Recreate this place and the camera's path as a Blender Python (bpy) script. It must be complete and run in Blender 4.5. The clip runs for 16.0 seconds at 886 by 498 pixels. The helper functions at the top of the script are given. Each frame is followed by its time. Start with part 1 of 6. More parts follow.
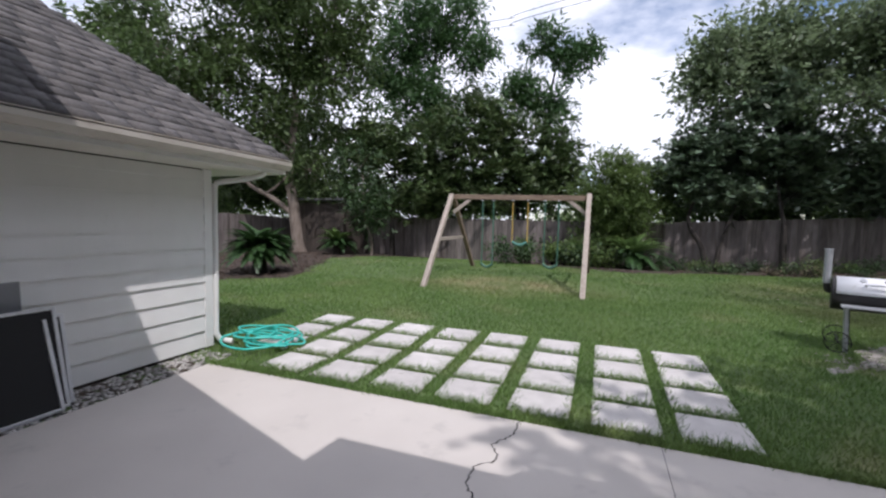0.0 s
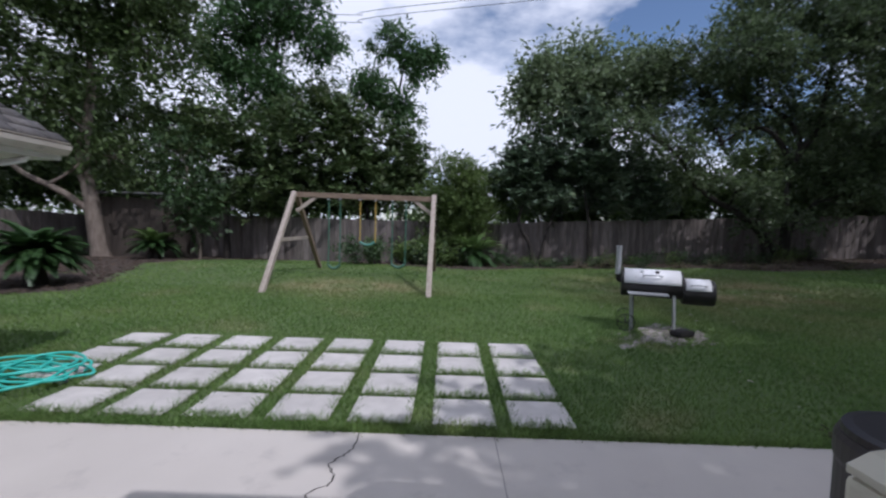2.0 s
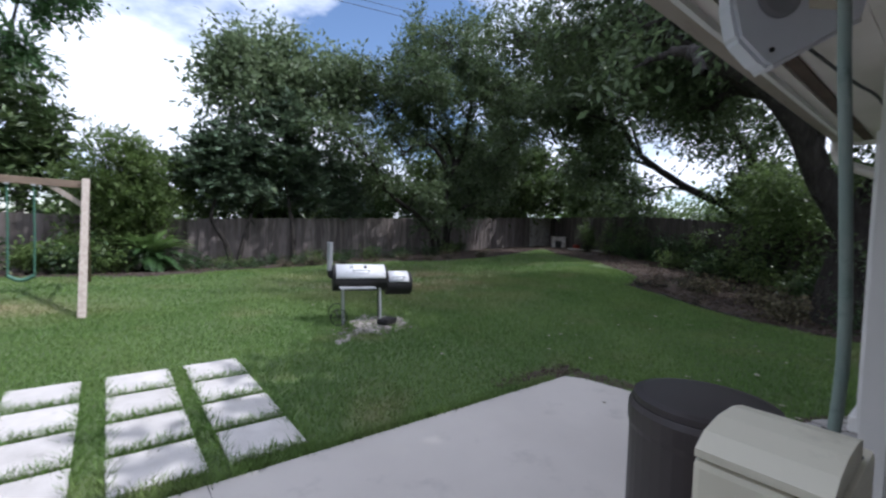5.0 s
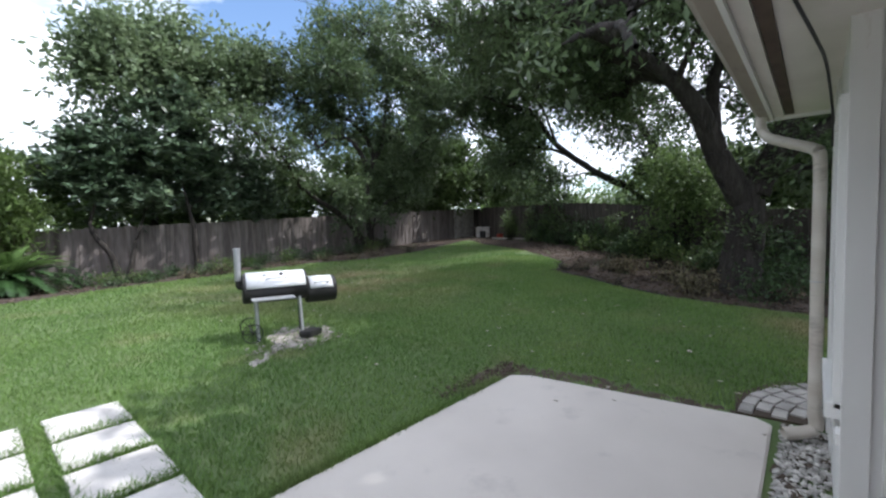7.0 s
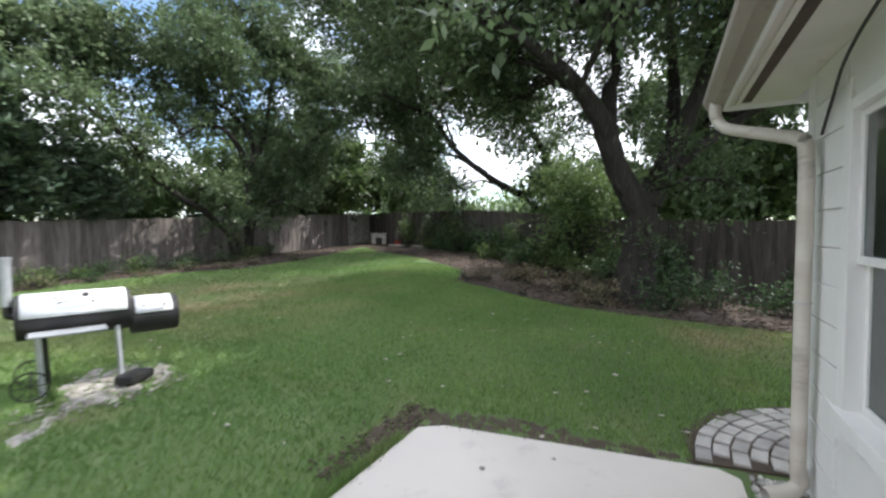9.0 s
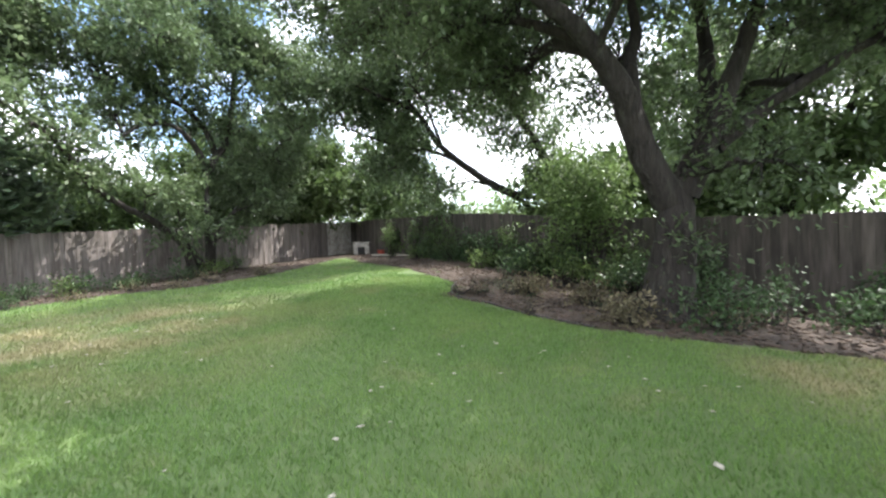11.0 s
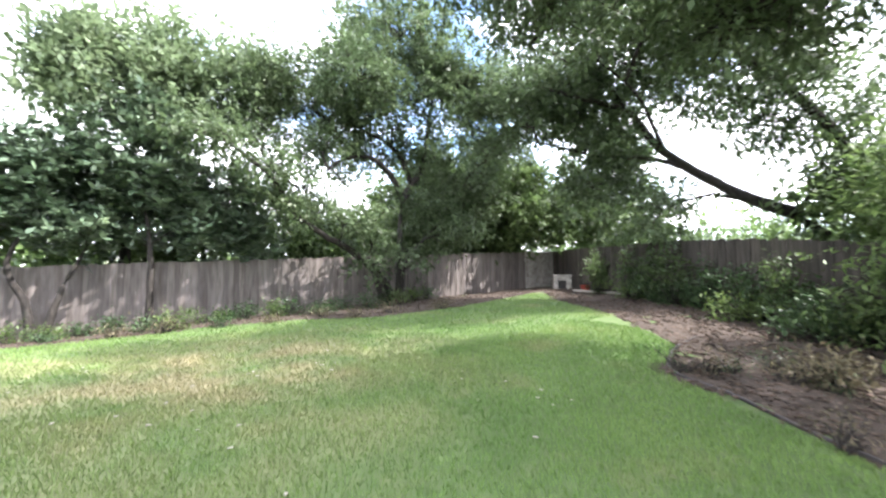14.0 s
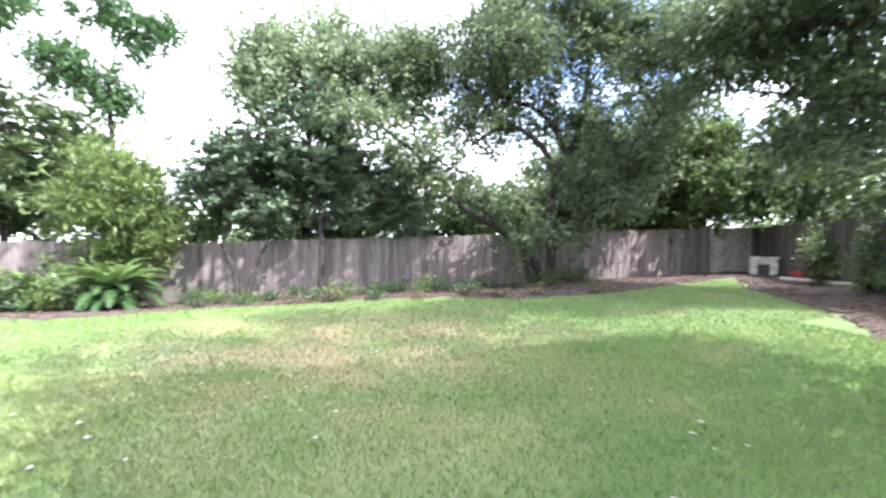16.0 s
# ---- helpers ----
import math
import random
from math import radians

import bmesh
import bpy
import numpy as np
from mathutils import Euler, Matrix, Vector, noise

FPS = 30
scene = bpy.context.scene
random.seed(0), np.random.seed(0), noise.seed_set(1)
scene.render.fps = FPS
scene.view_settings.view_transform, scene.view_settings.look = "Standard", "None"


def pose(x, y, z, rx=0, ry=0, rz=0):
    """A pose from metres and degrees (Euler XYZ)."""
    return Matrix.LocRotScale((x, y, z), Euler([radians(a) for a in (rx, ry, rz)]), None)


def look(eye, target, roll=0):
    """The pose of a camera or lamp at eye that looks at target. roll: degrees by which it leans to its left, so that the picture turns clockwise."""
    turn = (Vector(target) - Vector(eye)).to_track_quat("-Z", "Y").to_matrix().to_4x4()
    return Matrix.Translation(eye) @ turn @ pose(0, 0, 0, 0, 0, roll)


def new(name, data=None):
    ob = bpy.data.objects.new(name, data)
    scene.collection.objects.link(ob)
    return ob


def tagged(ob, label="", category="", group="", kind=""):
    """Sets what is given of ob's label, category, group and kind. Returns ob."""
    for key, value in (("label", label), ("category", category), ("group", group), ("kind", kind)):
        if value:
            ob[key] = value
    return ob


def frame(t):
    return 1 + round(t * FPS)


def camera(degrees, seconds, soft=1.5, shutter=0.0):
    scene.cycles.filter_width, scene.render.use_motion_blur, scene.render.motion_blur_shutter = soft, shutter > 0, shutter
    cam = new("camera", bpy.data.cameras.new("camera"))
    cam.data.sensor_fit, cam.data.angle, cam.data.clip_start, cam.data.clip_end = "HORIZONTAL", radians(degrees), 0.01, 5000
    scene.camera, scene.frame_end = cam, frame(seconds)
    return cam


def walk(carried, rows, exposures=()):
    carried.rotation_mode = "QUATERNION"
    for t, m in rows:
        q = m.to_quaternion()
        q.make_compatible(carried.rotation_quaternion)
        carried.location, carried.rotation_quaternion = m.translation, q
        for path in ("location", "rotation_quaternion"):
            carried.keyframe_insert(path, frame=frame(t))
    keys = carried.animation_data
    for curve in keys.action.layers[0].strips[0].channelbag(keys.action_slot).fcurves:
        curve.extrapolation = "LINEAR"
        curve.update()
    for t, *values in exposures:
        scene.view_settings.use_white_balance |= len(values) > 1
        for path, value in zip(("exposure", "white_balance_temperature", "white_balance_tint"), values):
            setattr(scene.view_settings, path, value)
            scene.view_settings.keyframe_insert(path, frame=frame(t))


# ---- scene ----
cam = camera(92.5, 16.0, soft=2.3, shutter=0.5)
PATH = [
    (0, (-0.014, -4.168, 1.659), (-0.708, -2.297, 1.53), 1.3),
    (0.5, (0.005, -4.123, 1.661), (-0.579, -2.215, 1.526), 1.3),
    (1, (-0.004, -4.077, 1.674), (-0.407, -2.123, 1.544), -0.2),
    (1.5, (0.039, -4.033, 1.667), (-0.173, -2.047, 1.558), -0.1),
    (2, (0.072, -3.977, 1.678), (0.049, -1.981, 1.563), 1.6),
    (2.5, (0.069, -3.915, 1.678), (0.185, -1.921, 1.574), 1.7),
    (3, (0.088, -3.834, 1.658), (0.341, -1.851, 1.587), 1.3),
    (3.5, (0.079, -3.764, 1.654), (0.582, -1.829, 1.597), 2.0),
    (4, (0.018, -3.702, 1.653), (0.829, -1.874, 1.587), 2.4),
    (4.5, (-0.001, -3.675, 1.651), (1.071, -1.988, 1.581), 1.8),
    (5, (-0.016, -3.643, 1.658), (1.228, -2.079, 1.575), 1.9),
    (5.2, (-0.002, -3.64, 1.626), (1.285, -2.111, 1.554), 2.1),
    (7.3, (0.327, -3.101, 1.665), (1.863, -1.823, 1.576), -1.1),
    (7.5, (0.354, -3.024, 1.647), (1.917, -1.778, 1.574), -0.5),
    (8, (0.524, -2.824, 1.634), (2.159, -1.678, 1.529), 1.1),
    (8.5, (0.849, -2.662, 1.651), (2.557, -1.626, 1.537), -1.1),
    (9, (1.225, -2.498, 1.629), (3.001, -1.582, 1.547), -0.4),
    (9.2, (1.396, -2.442, 1.637), (3.193, -1.567, 1.58), -0.3),
    (11.3, (3.201, -1.592, 1.564), (4.994, -0.706, 1.522), -2.3),
    (11.5, (3.351, -1.555, 1.566), (5.118, -0.618, 1.526), -2.3),
    (12, (3.826, -1.493, 1.595), (5.489, -0.381, 1.586), -1.1),
    (12.5, (4.318, -1.361, 1.567), (5.858, -0.087, 1.524), 0.8),
    (13, (4.821, -1.171, 1.572), (6.262, 0.214, 1.495), 2.0),
    (13.5, (5.294, -0.966, 1.611), (6.581, 0.564, 1.625), 0.3),
    (14, (5.654, -0.746, 1.646), (6.804, 0.887, 1.761), -0.2),
    (14.5, (6.006, -0.595, 1.685), (6.991, 1.142, 1.799), 0.6),
    (15, (6.265, -0.437, 1.701), (7.08, 1.386, 1.796), 1.6),
    (15.5, (6.416, -0.325, 1.712), (7.102, 1.553, 1.754), 2.4),
    (16, (6.5, -0.311, 1.735), (6.953, 1.637, 1.733), 0.7),
]
EXPOSURES = [(0, 0.2, 6000, 17), (0.8, 0.0, 5850, 17), (1.6, -0.2, 5700, 17), (3, -0.2, 5700, 16), (4.2, 0.2, 5650, 15), (5.2, 0.52, 5700, 14), (7.4, 1.1, 5950, 10), (9.2, 1.55, 6150, 9), (11.4, 2.35, 6300, 9), (13, 2.6, 6400, 10), (14.5, 2.7, 6050, 15), (16, 2.85, 5950, 20)]
walk(cam, [(t, look(eye, target, roll)) for t, eye, target, roll in PATH], EXPOSURES)

# ---- light: sun through broken cloud, sky ----
SUN = Vector((1.0, -1.12, 2.05)).normalized()
world = bpy.data.worlds.new("sky_world")
scene.world = world
world.use_nodes = True
wn, wl = world.node_tree.nodes, world.node_tree.links
bg = wn["Background"]
bg.inputs["Strength"].default_value = 0.12
sky = wn.new("ShaderNodeTexSky")
sky.sky_type = "NISHITA"
sky.sun_disc = False
sky.sun_elevation = math.asin(SUN.z)
sky.sun_rotation = math.atan2(SUN.x, SUN.y)
sky.dust_density = 0.6
tc = wn.new("ShaderNodeTexCoord")
mp = wn.new("ShaderNodeMapping")
mp.inputs["Scale"].default_value = (1.0, 1.0, 2.2)
mp.inputs["Location"].default_value = (0.35, 0.1, 0.0)
cloud = wn.new("ShaderNodeTexNoise")
cloud.inputs["Scale"].default_value = 1.7
cloud.inputs["Detail"].default_value = 9.0
cloud.inputs["Roughness"].default_value = 0.56
ramp = wn.new("ShaderNodeValToRGB")
ramp.color_ramp.elements[0].position = 0.39
ramp.color_ramp.elements[1].position = 0.505
cmix = wn.new("ShaderNodeMix")
cmix.data_type = "RGBA"
cmix.inputs["B"].default_value = (8.5, 8.6, 8.9, 1.0)
wl.new(tc.outputs["Generated"], mp.inputs["Vector"])
wl.new(mp.outputs["Vector"], cloud.inputs["Vector"])
wl.new(cloud.outputs["Fac"], ramp.inputs["Fac"])
wl.new(ramp.outputs["Color"], cmix.inputs["Factor"])
wl.new(sky.outputs["Color"], cmix.inputs["A"])
wl.new(cmix.outputs["Result"], bg.inputs["Color"])
sun = new("sun", bpy.data.lights.new("sun", "SUN"))
sun.data.energy = 2.6
sun.data.angle = radians(0.6)
sun.data.color = (1.0, 0.95, 0.87)
sun.matrix_world = look(SUN * 30, (0, 0, 0))


# ---- materials ----
def material(name, color, color2=None, scale=4.0, rough=0.7, metal=0.0, bump=0.0, bump_scale=60.0, spots=None, spot_scale=1.0,
             spot_low=0.55, spot_high=0.7, random=0.0, island=0.0, stretch=(1, 1, 1), translucent=0.0, coat=0.0, relief=0.01):
    """Two tones by noise, a second stain layer at larger scale, bump, and variation piece by piece."""
    m = bpy.data.materials.new(name)
    m.use_nodes = True
    n, l = m.node_tree.nodes, m.node_tree.links
    p = n["Principled BSDF"]
    p.inputs["Roughness"].default_value = rough
    p.inputs["Metallic"].default_value = metal
    p.inputs["Coat Weight"].default_value = coat
    geo = n.new("ShaderNodeNewGeometry")
    stretchy = n.new("ShaderNodeMapping")
    stretchy.inputs["Scale"].default_value = stretch
    l.new(geo.outputs["Position"], stretchy.inputs["Vector"])
    noise_a = n.new("ShaderNodeTexNoise")
    noise_a.inputs["Scale"].default_value = scale
    noise_a.inputs["Detail"].default_value = 6
    l.new(stretchy.outputs["Vector"], noise_a.inputs["Vector"])
    mix = n.new("ShaderNodeMix")
    mix.data_type = "RGBA"
    mix.inputs["A"].default_value = (*color, 1)
    mix.inputs["B"].default_value = (*(color2 or [c * 0.8 for c in color]), 1)
    spread = n.new("ShaderNodeMapRange")
    spread.inputs["From Min"].default_value, spread.inputs["From Max"].default_value = 0.3, 0.7
    l.new(noise_a.outputs["Fac"], spread.inputs["Value"])
    l.new(spread.outputs["Result"], mix.inputs["Factor"])
    out = mix.outputs["Result"]
    if spots:
        noise_b = n.new("ShaderNodeTexNoise")
        noise_b.inputs["Scale"].default_value = spot_scale
        noise_b.inputs["Detail"].default_value = 8
        noise_b.inputs["Roughness"].default_value = 0.65
        l.new(stretchy.outputs["Vector"], noise_b.inputs["Vector"])
        band = n.new("ShaderNodeMapRange")
        band.inputs["From Min"].default_value, band.inputs["From Max"].default_value = spot_low, spot_high
        l.new(noise_b.outputs["Fac"], band.inputs["Value"])
        mix2 = n.new("ShaderNodeMix")
        mix2.data_type = "RGBA"
        mix2.inputs["B"].default_value = (*spots, 1)
        l.new(band.outputs["Result"], mix2.inputs["Factor"])
        l.new(out, mix2.inputs["A"])
        out = mix2.outputs["Result"]
    if random or island:
        hsv = n.new("ShaderNodeHueSaturation")
        vary = n.new("ShaderNodeMapRange")
        k = random or island
        vary.inputs["To Min"].default_value, vary.inputs["To Max"].default_value = 1 - k, 1 + k
        if random:
            info = n.new("ShaderNodeObjectInfo")
            l.new(info.outputs["Random"], vary.inputs["Value"])
        else:
            l.new(geo.outputs["Random Per Island"], vary.inputs["Value"])
        l.new(vary.outputs["Result"], hsv.inputs["Value"])
        l.new(out, hsv.inputs["Color"])
        out = hsv.outputs["Color"]
    l.new(out, p.inputs["Base Color"])
    if bump:
        nb = n.new("ShaderNodeTexNoise")
        nb.inputs["Scale"].default_value = bump_scale
        nb.inputs["Detail"].default_value = 5
        l.new(stretchy.outputs["Vector"], nb.inputs["Vector"])
        bn = n.new("ShaderNodeBump")
        bn.inputs["Strength"].default_value = bump
        bn.inputs["Distance"].default_value = relief
        l.new(nb.outputs["Fac"], bn.inputs["Height"])
        l.new(bn.outputs["Normal"], p.inputs["Normal"])
    if translucent:
        t = n.new("ShaderNodeBsdfTranslucent")
        l.new(out, t.inputs["Color"])
        ms = n.new("ShaderNodeMixShader")
        ms.inputs["Fac"].default_value = translucent
        l.new(p.outputs["BSDF"], ms.inputs[1])
        l.new(t.outputs["BSDF"], ms.inputs[2])
        l.new(ms.outputs["Shader"], n["Material Output"].inputs["Surface"])
    return m


def glass_material(name, tint):
    m = bpy.data.materials.new(name)
    m.use_nodes = True
    p = m.node_tree.nodes["Principled BSDF"]
    p.inputs["Base Color"].default_value = (*tint, 1)
    p.inputs["Roughness"].default_value = 0.03
    p.inputs["Transmission Weight"].default_value = 1.0
    p.inputs["IOR"].default_value = 1.45
    return m


M_CONCRETE = material("patio_concrete", (0.63, 0.58, 0.535), (0.55, 0.505, 0.465), 0.9, 0.85, bump=0.25, bump_scale=90, spots=(0.45, 0.415, 0.39), spot_scale=2.3, spot_low=0.58, spot_high=0.78)
M_PAVER = material("paver_concrete", (0.62, 0.585, 0.56), (0.50, 0.47, 0.45), 5.0, 0.9, bump=0.35, bump_scale=70, spots=(0.30, 0.28, 0.26), spot_scale=6, spot_low=0.6, spot_high=0.75, random=0.08)
M_CRACK = material("crack_dark", (0.05, 0.045, 0.04), rough=0.95)
M_SIDING = material("white_siding", (0.78, 0.77, 0.75), (0.72, 0.71, 0.69), 2.5, 0.55, bump=0.08, bump_scale=200, spots=(0.6, 0.58, 0.54), spot_scale=4, spot_low=0.64, spot_high=0.82, stretch=(1, 1, 0.4))
M_TRIM = material("white_trim", (0.80, 0.79, 0.77), (0.74, 0.73, 0.71), 5, 0.5, spots=(0.5, 0.46, 0.4), spot_scale=7, spot_low=0.66, spot_high=0.8, stretch=(1, 1, 0.3))
M_SOFFIT = material("soffit_paint", (0.70, 0.66, 0.60), (0.62, 0.58, 0.52), 3, 0.7, spots=(0.35, 0.3, 0.24), spot_scale=5, spot_low=0.66, spot_high=0.8)
M_GUTTER = material("weathered_gutter", (0.62, 0.58, 0.52), (0.48, 0.43, 0.37), 6, 0.5, spots=(0.2, 0.17, 0.14), spot_scale=8, spot_low=0.55, spot_high=0.75, stretch=(0.3, 0.3, 1))
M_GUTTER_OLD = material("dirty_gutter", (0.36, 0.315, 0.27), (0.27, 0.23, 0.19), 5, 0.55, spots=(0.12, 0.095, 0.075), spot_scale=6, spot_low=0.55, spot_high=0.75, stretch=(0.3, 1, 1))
M_RUST = material("rusty_vent", (0.11, 0.075, 0.055), (0.06, 0.042, 0.033), 6, 0.8)
M_DARKGAP = material("dark_joint", (0.06, 0.055, 0.05), rough=0.9)
M_SHINGLE = material("grey_shingle", (0.17, 0.16, 0.155), (0.11, 0.10, 0.10), 40, 0.95, bump=0.6, bump_scale=250, random=0.28)
M_SHINGLE_FAR = material("grey_shingle_far", (0.17, 0.16, 0.155), (0.11, 0.10, 0.10), 40, 0.95, bump=0.6, bump_scale=250, island=0.28)
M_GLASS = glass_material("window_glass", (0.4, 0.43, 0.42))
M_ROOM = material("room_paint", (0.04, 0.036, 0.032), rough=0.9)
M_SCREEN = material("black_screen_mesh", (0.012, 0.012, 0.013), (0.02, 0.02, 0.02), 300, 0.85)
M_ALU = material("white_aluminium", (0.72, 0.72, 0.73), rough=0.4, scale=8)
M_GREYPANEL = material("grey_panel", (0.25, 0.25, 0.26), (0.2, 0.2, 0.21), 4, 0.6)
M_GRAVEL = material("white_gravel", (0.55, 0.53, 0.5), (0.3, 0.28, 0.26), 12, 0.85, island=0.35)
M_SOIL = material("soil", (0.085, 0.062, 0.045), (0.05, 0.037, 0.028), 5, 0.95, bump=0.8, bump_scale=25)
M_MULCH = material("leaf_mulch", (0.075, 0.053, 0.041), (0.038, 0.027, 0.022), 9, 0.95, bump=1.0, bump_scale=40, spots=(0.16, 0.12, 0.09), spot_scale=14, spot_low=0.55, spot_high=0.7)
M_CHIP = material("mulch_chip", (0.11, 0.078, 0.058), (0.045, 0.032, 0.025), 8, 0.95, island=0.5)
M_HOSE_TEAL = material("teal_hose", (0.05, 0.50, 0.42), (0.08, 0.58, 0.5), 10, 0.4)
M_HOSE_OLD = material("faded_green_hose", (0.20, 0.27, 0.24), (0.26, 0.31, 0.28), 10, 0.6, spots=(0.12, 0.17, 0.15), spot_scale=9)
M_FENCE = material("grey_fence_wood", (0.20, 0.172, 0.162), (0.105, 0.09, 0.083), 5, 0.9, bump=0.5, bump_scale=30, spots=(0.07, 0.055, 0.045), spot_scale=1.6, spot_low=0.5, spot_high=0.72, random=0.28, stretch=(3, 3, 0.35))
# M_FENCE at half its tone: canopy shade over the east boards, put into colour
M_FENCE_SHADED = material("shaded_fence_wood", (0.105, 0.088, 0.078), (0.05, 0.042, 0.037), 5, 0.9, bump=0.5, bump_scale=30, spots=(0.03, 0.026, 0.022), spot_scale=1.6, spot_low=0.5, spot_high=0.72, random=0.28, stretch=(3, 3, 0.35))
M_FENCE_PALE = material("peeling_white_wood", (0.55, 0.53, 0.5), (0.3, 0.26, 0.23), 5, 0.85, spots=(0.12, 0.1, 0.09), spot_scale=4, random=0.15)
M_SWING = material("weathered_post", (0.46, 0.40, 0.34), (0.31, 0.26, 0.22), 6, 0.85, bump=0.4, bump_scale=40, stretch=(4, 4, 0.5))
M_SWING_DARK = material("brown_beam", (0.25, 0.185, 0.135), (0.16, 0.115, 0.085), 6, 0.85, bump=0.4, bump_scale=40, stretch=(0.5, 4, 4))
M_ROPE_Y = material("yellow_chain_sleeve", (0.46, 0.33, 0.08), (0.36, 0.25, 0.06), 20, 0.55)
M_ROPE_G = material("green_chain_sleeve", (0.05, 0.13, 0.09), (0.07, 0.17, 0.12), 20, 0.55)
M_SEAT = material("faded_green_plastic", (0.09, 0.26, 0.22), (0.06, 0.18, 0.15), 8, 0.5)
M_BLACK = material("black_enamel", (0.012, 0.012, 0.014), (0.025, 0.022, 0.02), 8, 0.6, spots=(0.09, 0.05, 0.03), spot_scale=9, spot_low=0.68, spot_high=0.8)
M_SILVER = material("silver_lid", (0.80, 0.80, 0.82), (0.68, 0.68, 0.70), 5, 0.4, metal=0.0, spots=(0.28, 0.26, 0.25), spot_scale=7, spot_low=0.66, spot_high=0.8)
M_STEEL = material("galvanised_steel", (0.5, 0.51, 0.53), (0.38, 0.39, 0.41), 9, 0.45, metal=0.5)
M_ASH = material("grey_ash", (0.42, 0.39, 0.365), (0.2, 0.175, 0.15), 7, 0.95, bump=0.7, bump_scale=30, spots=(0.1, 0.09, 0.085), spot_scale=6, spot_low=0.56, spot_high=0.7)
M_TANK = material("dark_tank", (0.035, 0.03, 0.032), (0.05, 0.04, 0.04), 5, 0.45)
M_CREAM = material("cream_plastic", (0.76, 0.72, 0.58), (0.70, 0.66, 0.52), 3, 0.5, spots=(0.42, 0.38, 0.28), spot_scale=4, spot_low=0.62, spot_high=0.8)
M_WHITEPLASTIC = material("white_plastic", (0.72, 0.74, 0.78), (0.66, 0.68, 0.72), 5, 0.45)
M_BRICK = material("pale_cobble", (0.46, 0.435, 0.41), (0.32, 0.30, 0.28), 9, 0.9, bump=0.5, bump_scale=60, random=0.2)
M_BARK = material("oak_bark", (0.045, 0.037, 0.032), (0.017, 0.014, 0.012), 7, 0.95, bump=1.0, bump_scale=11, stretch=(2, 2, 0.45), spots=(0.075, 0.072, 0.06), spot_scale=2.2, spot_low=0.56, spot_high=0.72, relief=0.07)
M_BARK_PALE = material("pale_bark", (0.26, 0.215, 0.18), (0.14, 0.11, 0.09), 6, 0.95, bump=0.8, bump_scale=25, stretch=(2, 2, 0.5))
M_OAK = material("oak_leaf", (0.112, 0.162, 0.056), (0.068, 0.108, 0.038), 0.7, 0.5, island=0.45, translucent=0.42)
M_LIVEOAK = material("live_oak_leaf", (0.125, 0.17, 0.08), (0.078, 0.115, 0.054), 0.7, 0.42, island=0.45, translucent=0.45)
M_OAK_LIGHT = material("light_leaf", (0.17, 0.24, 0.085), (0.115, 0.18, 0.06), 0.7, 0.5, island=0.4, translucent=0.4)
M_PALELEAF = material("pale_leaf", (0.20, 0.255, 0.14), (0.14, 0.19, 0.10), 0.7, 0.5, island=0.35, translucent=0.45)
M_LOQUAT = material("loquat_leaf", (0.10, 0.15, 0.055), (0.055, 0.09, 0.035), 1.1, 0.42, island=0.5, spots=(0.19, 0.235, 0.10), spot_scale=1.6, spot_low=0.5, spot_high=0.72, translucent=0.22)
M_MAGNOLIA = material("magnolia_leaf", (0.14, 0.19, 0.12), (0.085, 0.13, 0.078), 1.3, 0.3, island=0.5, spots=(0.19, 0.24, 0.13), spot_scale=0.9, spot_low=0.56, spot_high=0.72, translucent=0.2)
M_PECAN = material("pecan_leaf", (0.075, 0.15, 0.05), (0.05, 0.105, 0.036), 0.8, 0.5, island=0.4, translucent=0.35)
M_BAMBOO = material("bush_leaf", (0.15, 0.215, 0.065), (0.10, 0.155, 0.045), 1.0, 0.5, island=0.4, translucent=0.4)
M_SAGO = material("sago_leaf", (0.055, 0.115, 0.035), (0.035, 0.075, 0.025), 2.0, 0.4, island=0.4, translucent=0.25)
M_SAGO_LIGHT = material("sago_young_leaf", (0.13, 0.21, 0.06), (0.09, 0.15, 0.045), 2.0, 0.4, island=0.35, translucent=0.3)
M_COVER = material("groundcover_leaf", (0.065, 0.115, 0.04), (0.04, 0.075, 0.03), 1.5, 0.5, island=0.5, translucent=0.3)
M_DRYPLANT = material("dry_stem", (0.17, 0.14, 0.085), (0.1, 0.09, 0.05), 2.0, 0.8, island=0.5, translucent=0.2)
M_ORANGE = material("orange_cone", (0.6, 0.25, 0.05), (0.45, 0.17, 0.03), 9, 0.7)
M_RED = material("red_plastic", (0.35, 0.05, 0.03), rough=0.5)
M_SHED = material("shed_wood", (0.085, 0.068, 0.055), (0.05, 0.04, 0.034), 5, 0.9, random=0.2, stretch=(3, 3, 0.4))
M_SHEDROOF = material("shed_roof_sheet", (0.2, 0.2, 0.21), (0.13, 0.13, 0.14), 4, 0.6)
M_CABLE = material("cable_black", (0.03, 0.03, 0.03), rough=0.6)
M_TIMBER = material("pale_timber", (0.55, 0.5, 0.44), (0.42, 0.37, 0.32), 6, 0.8)


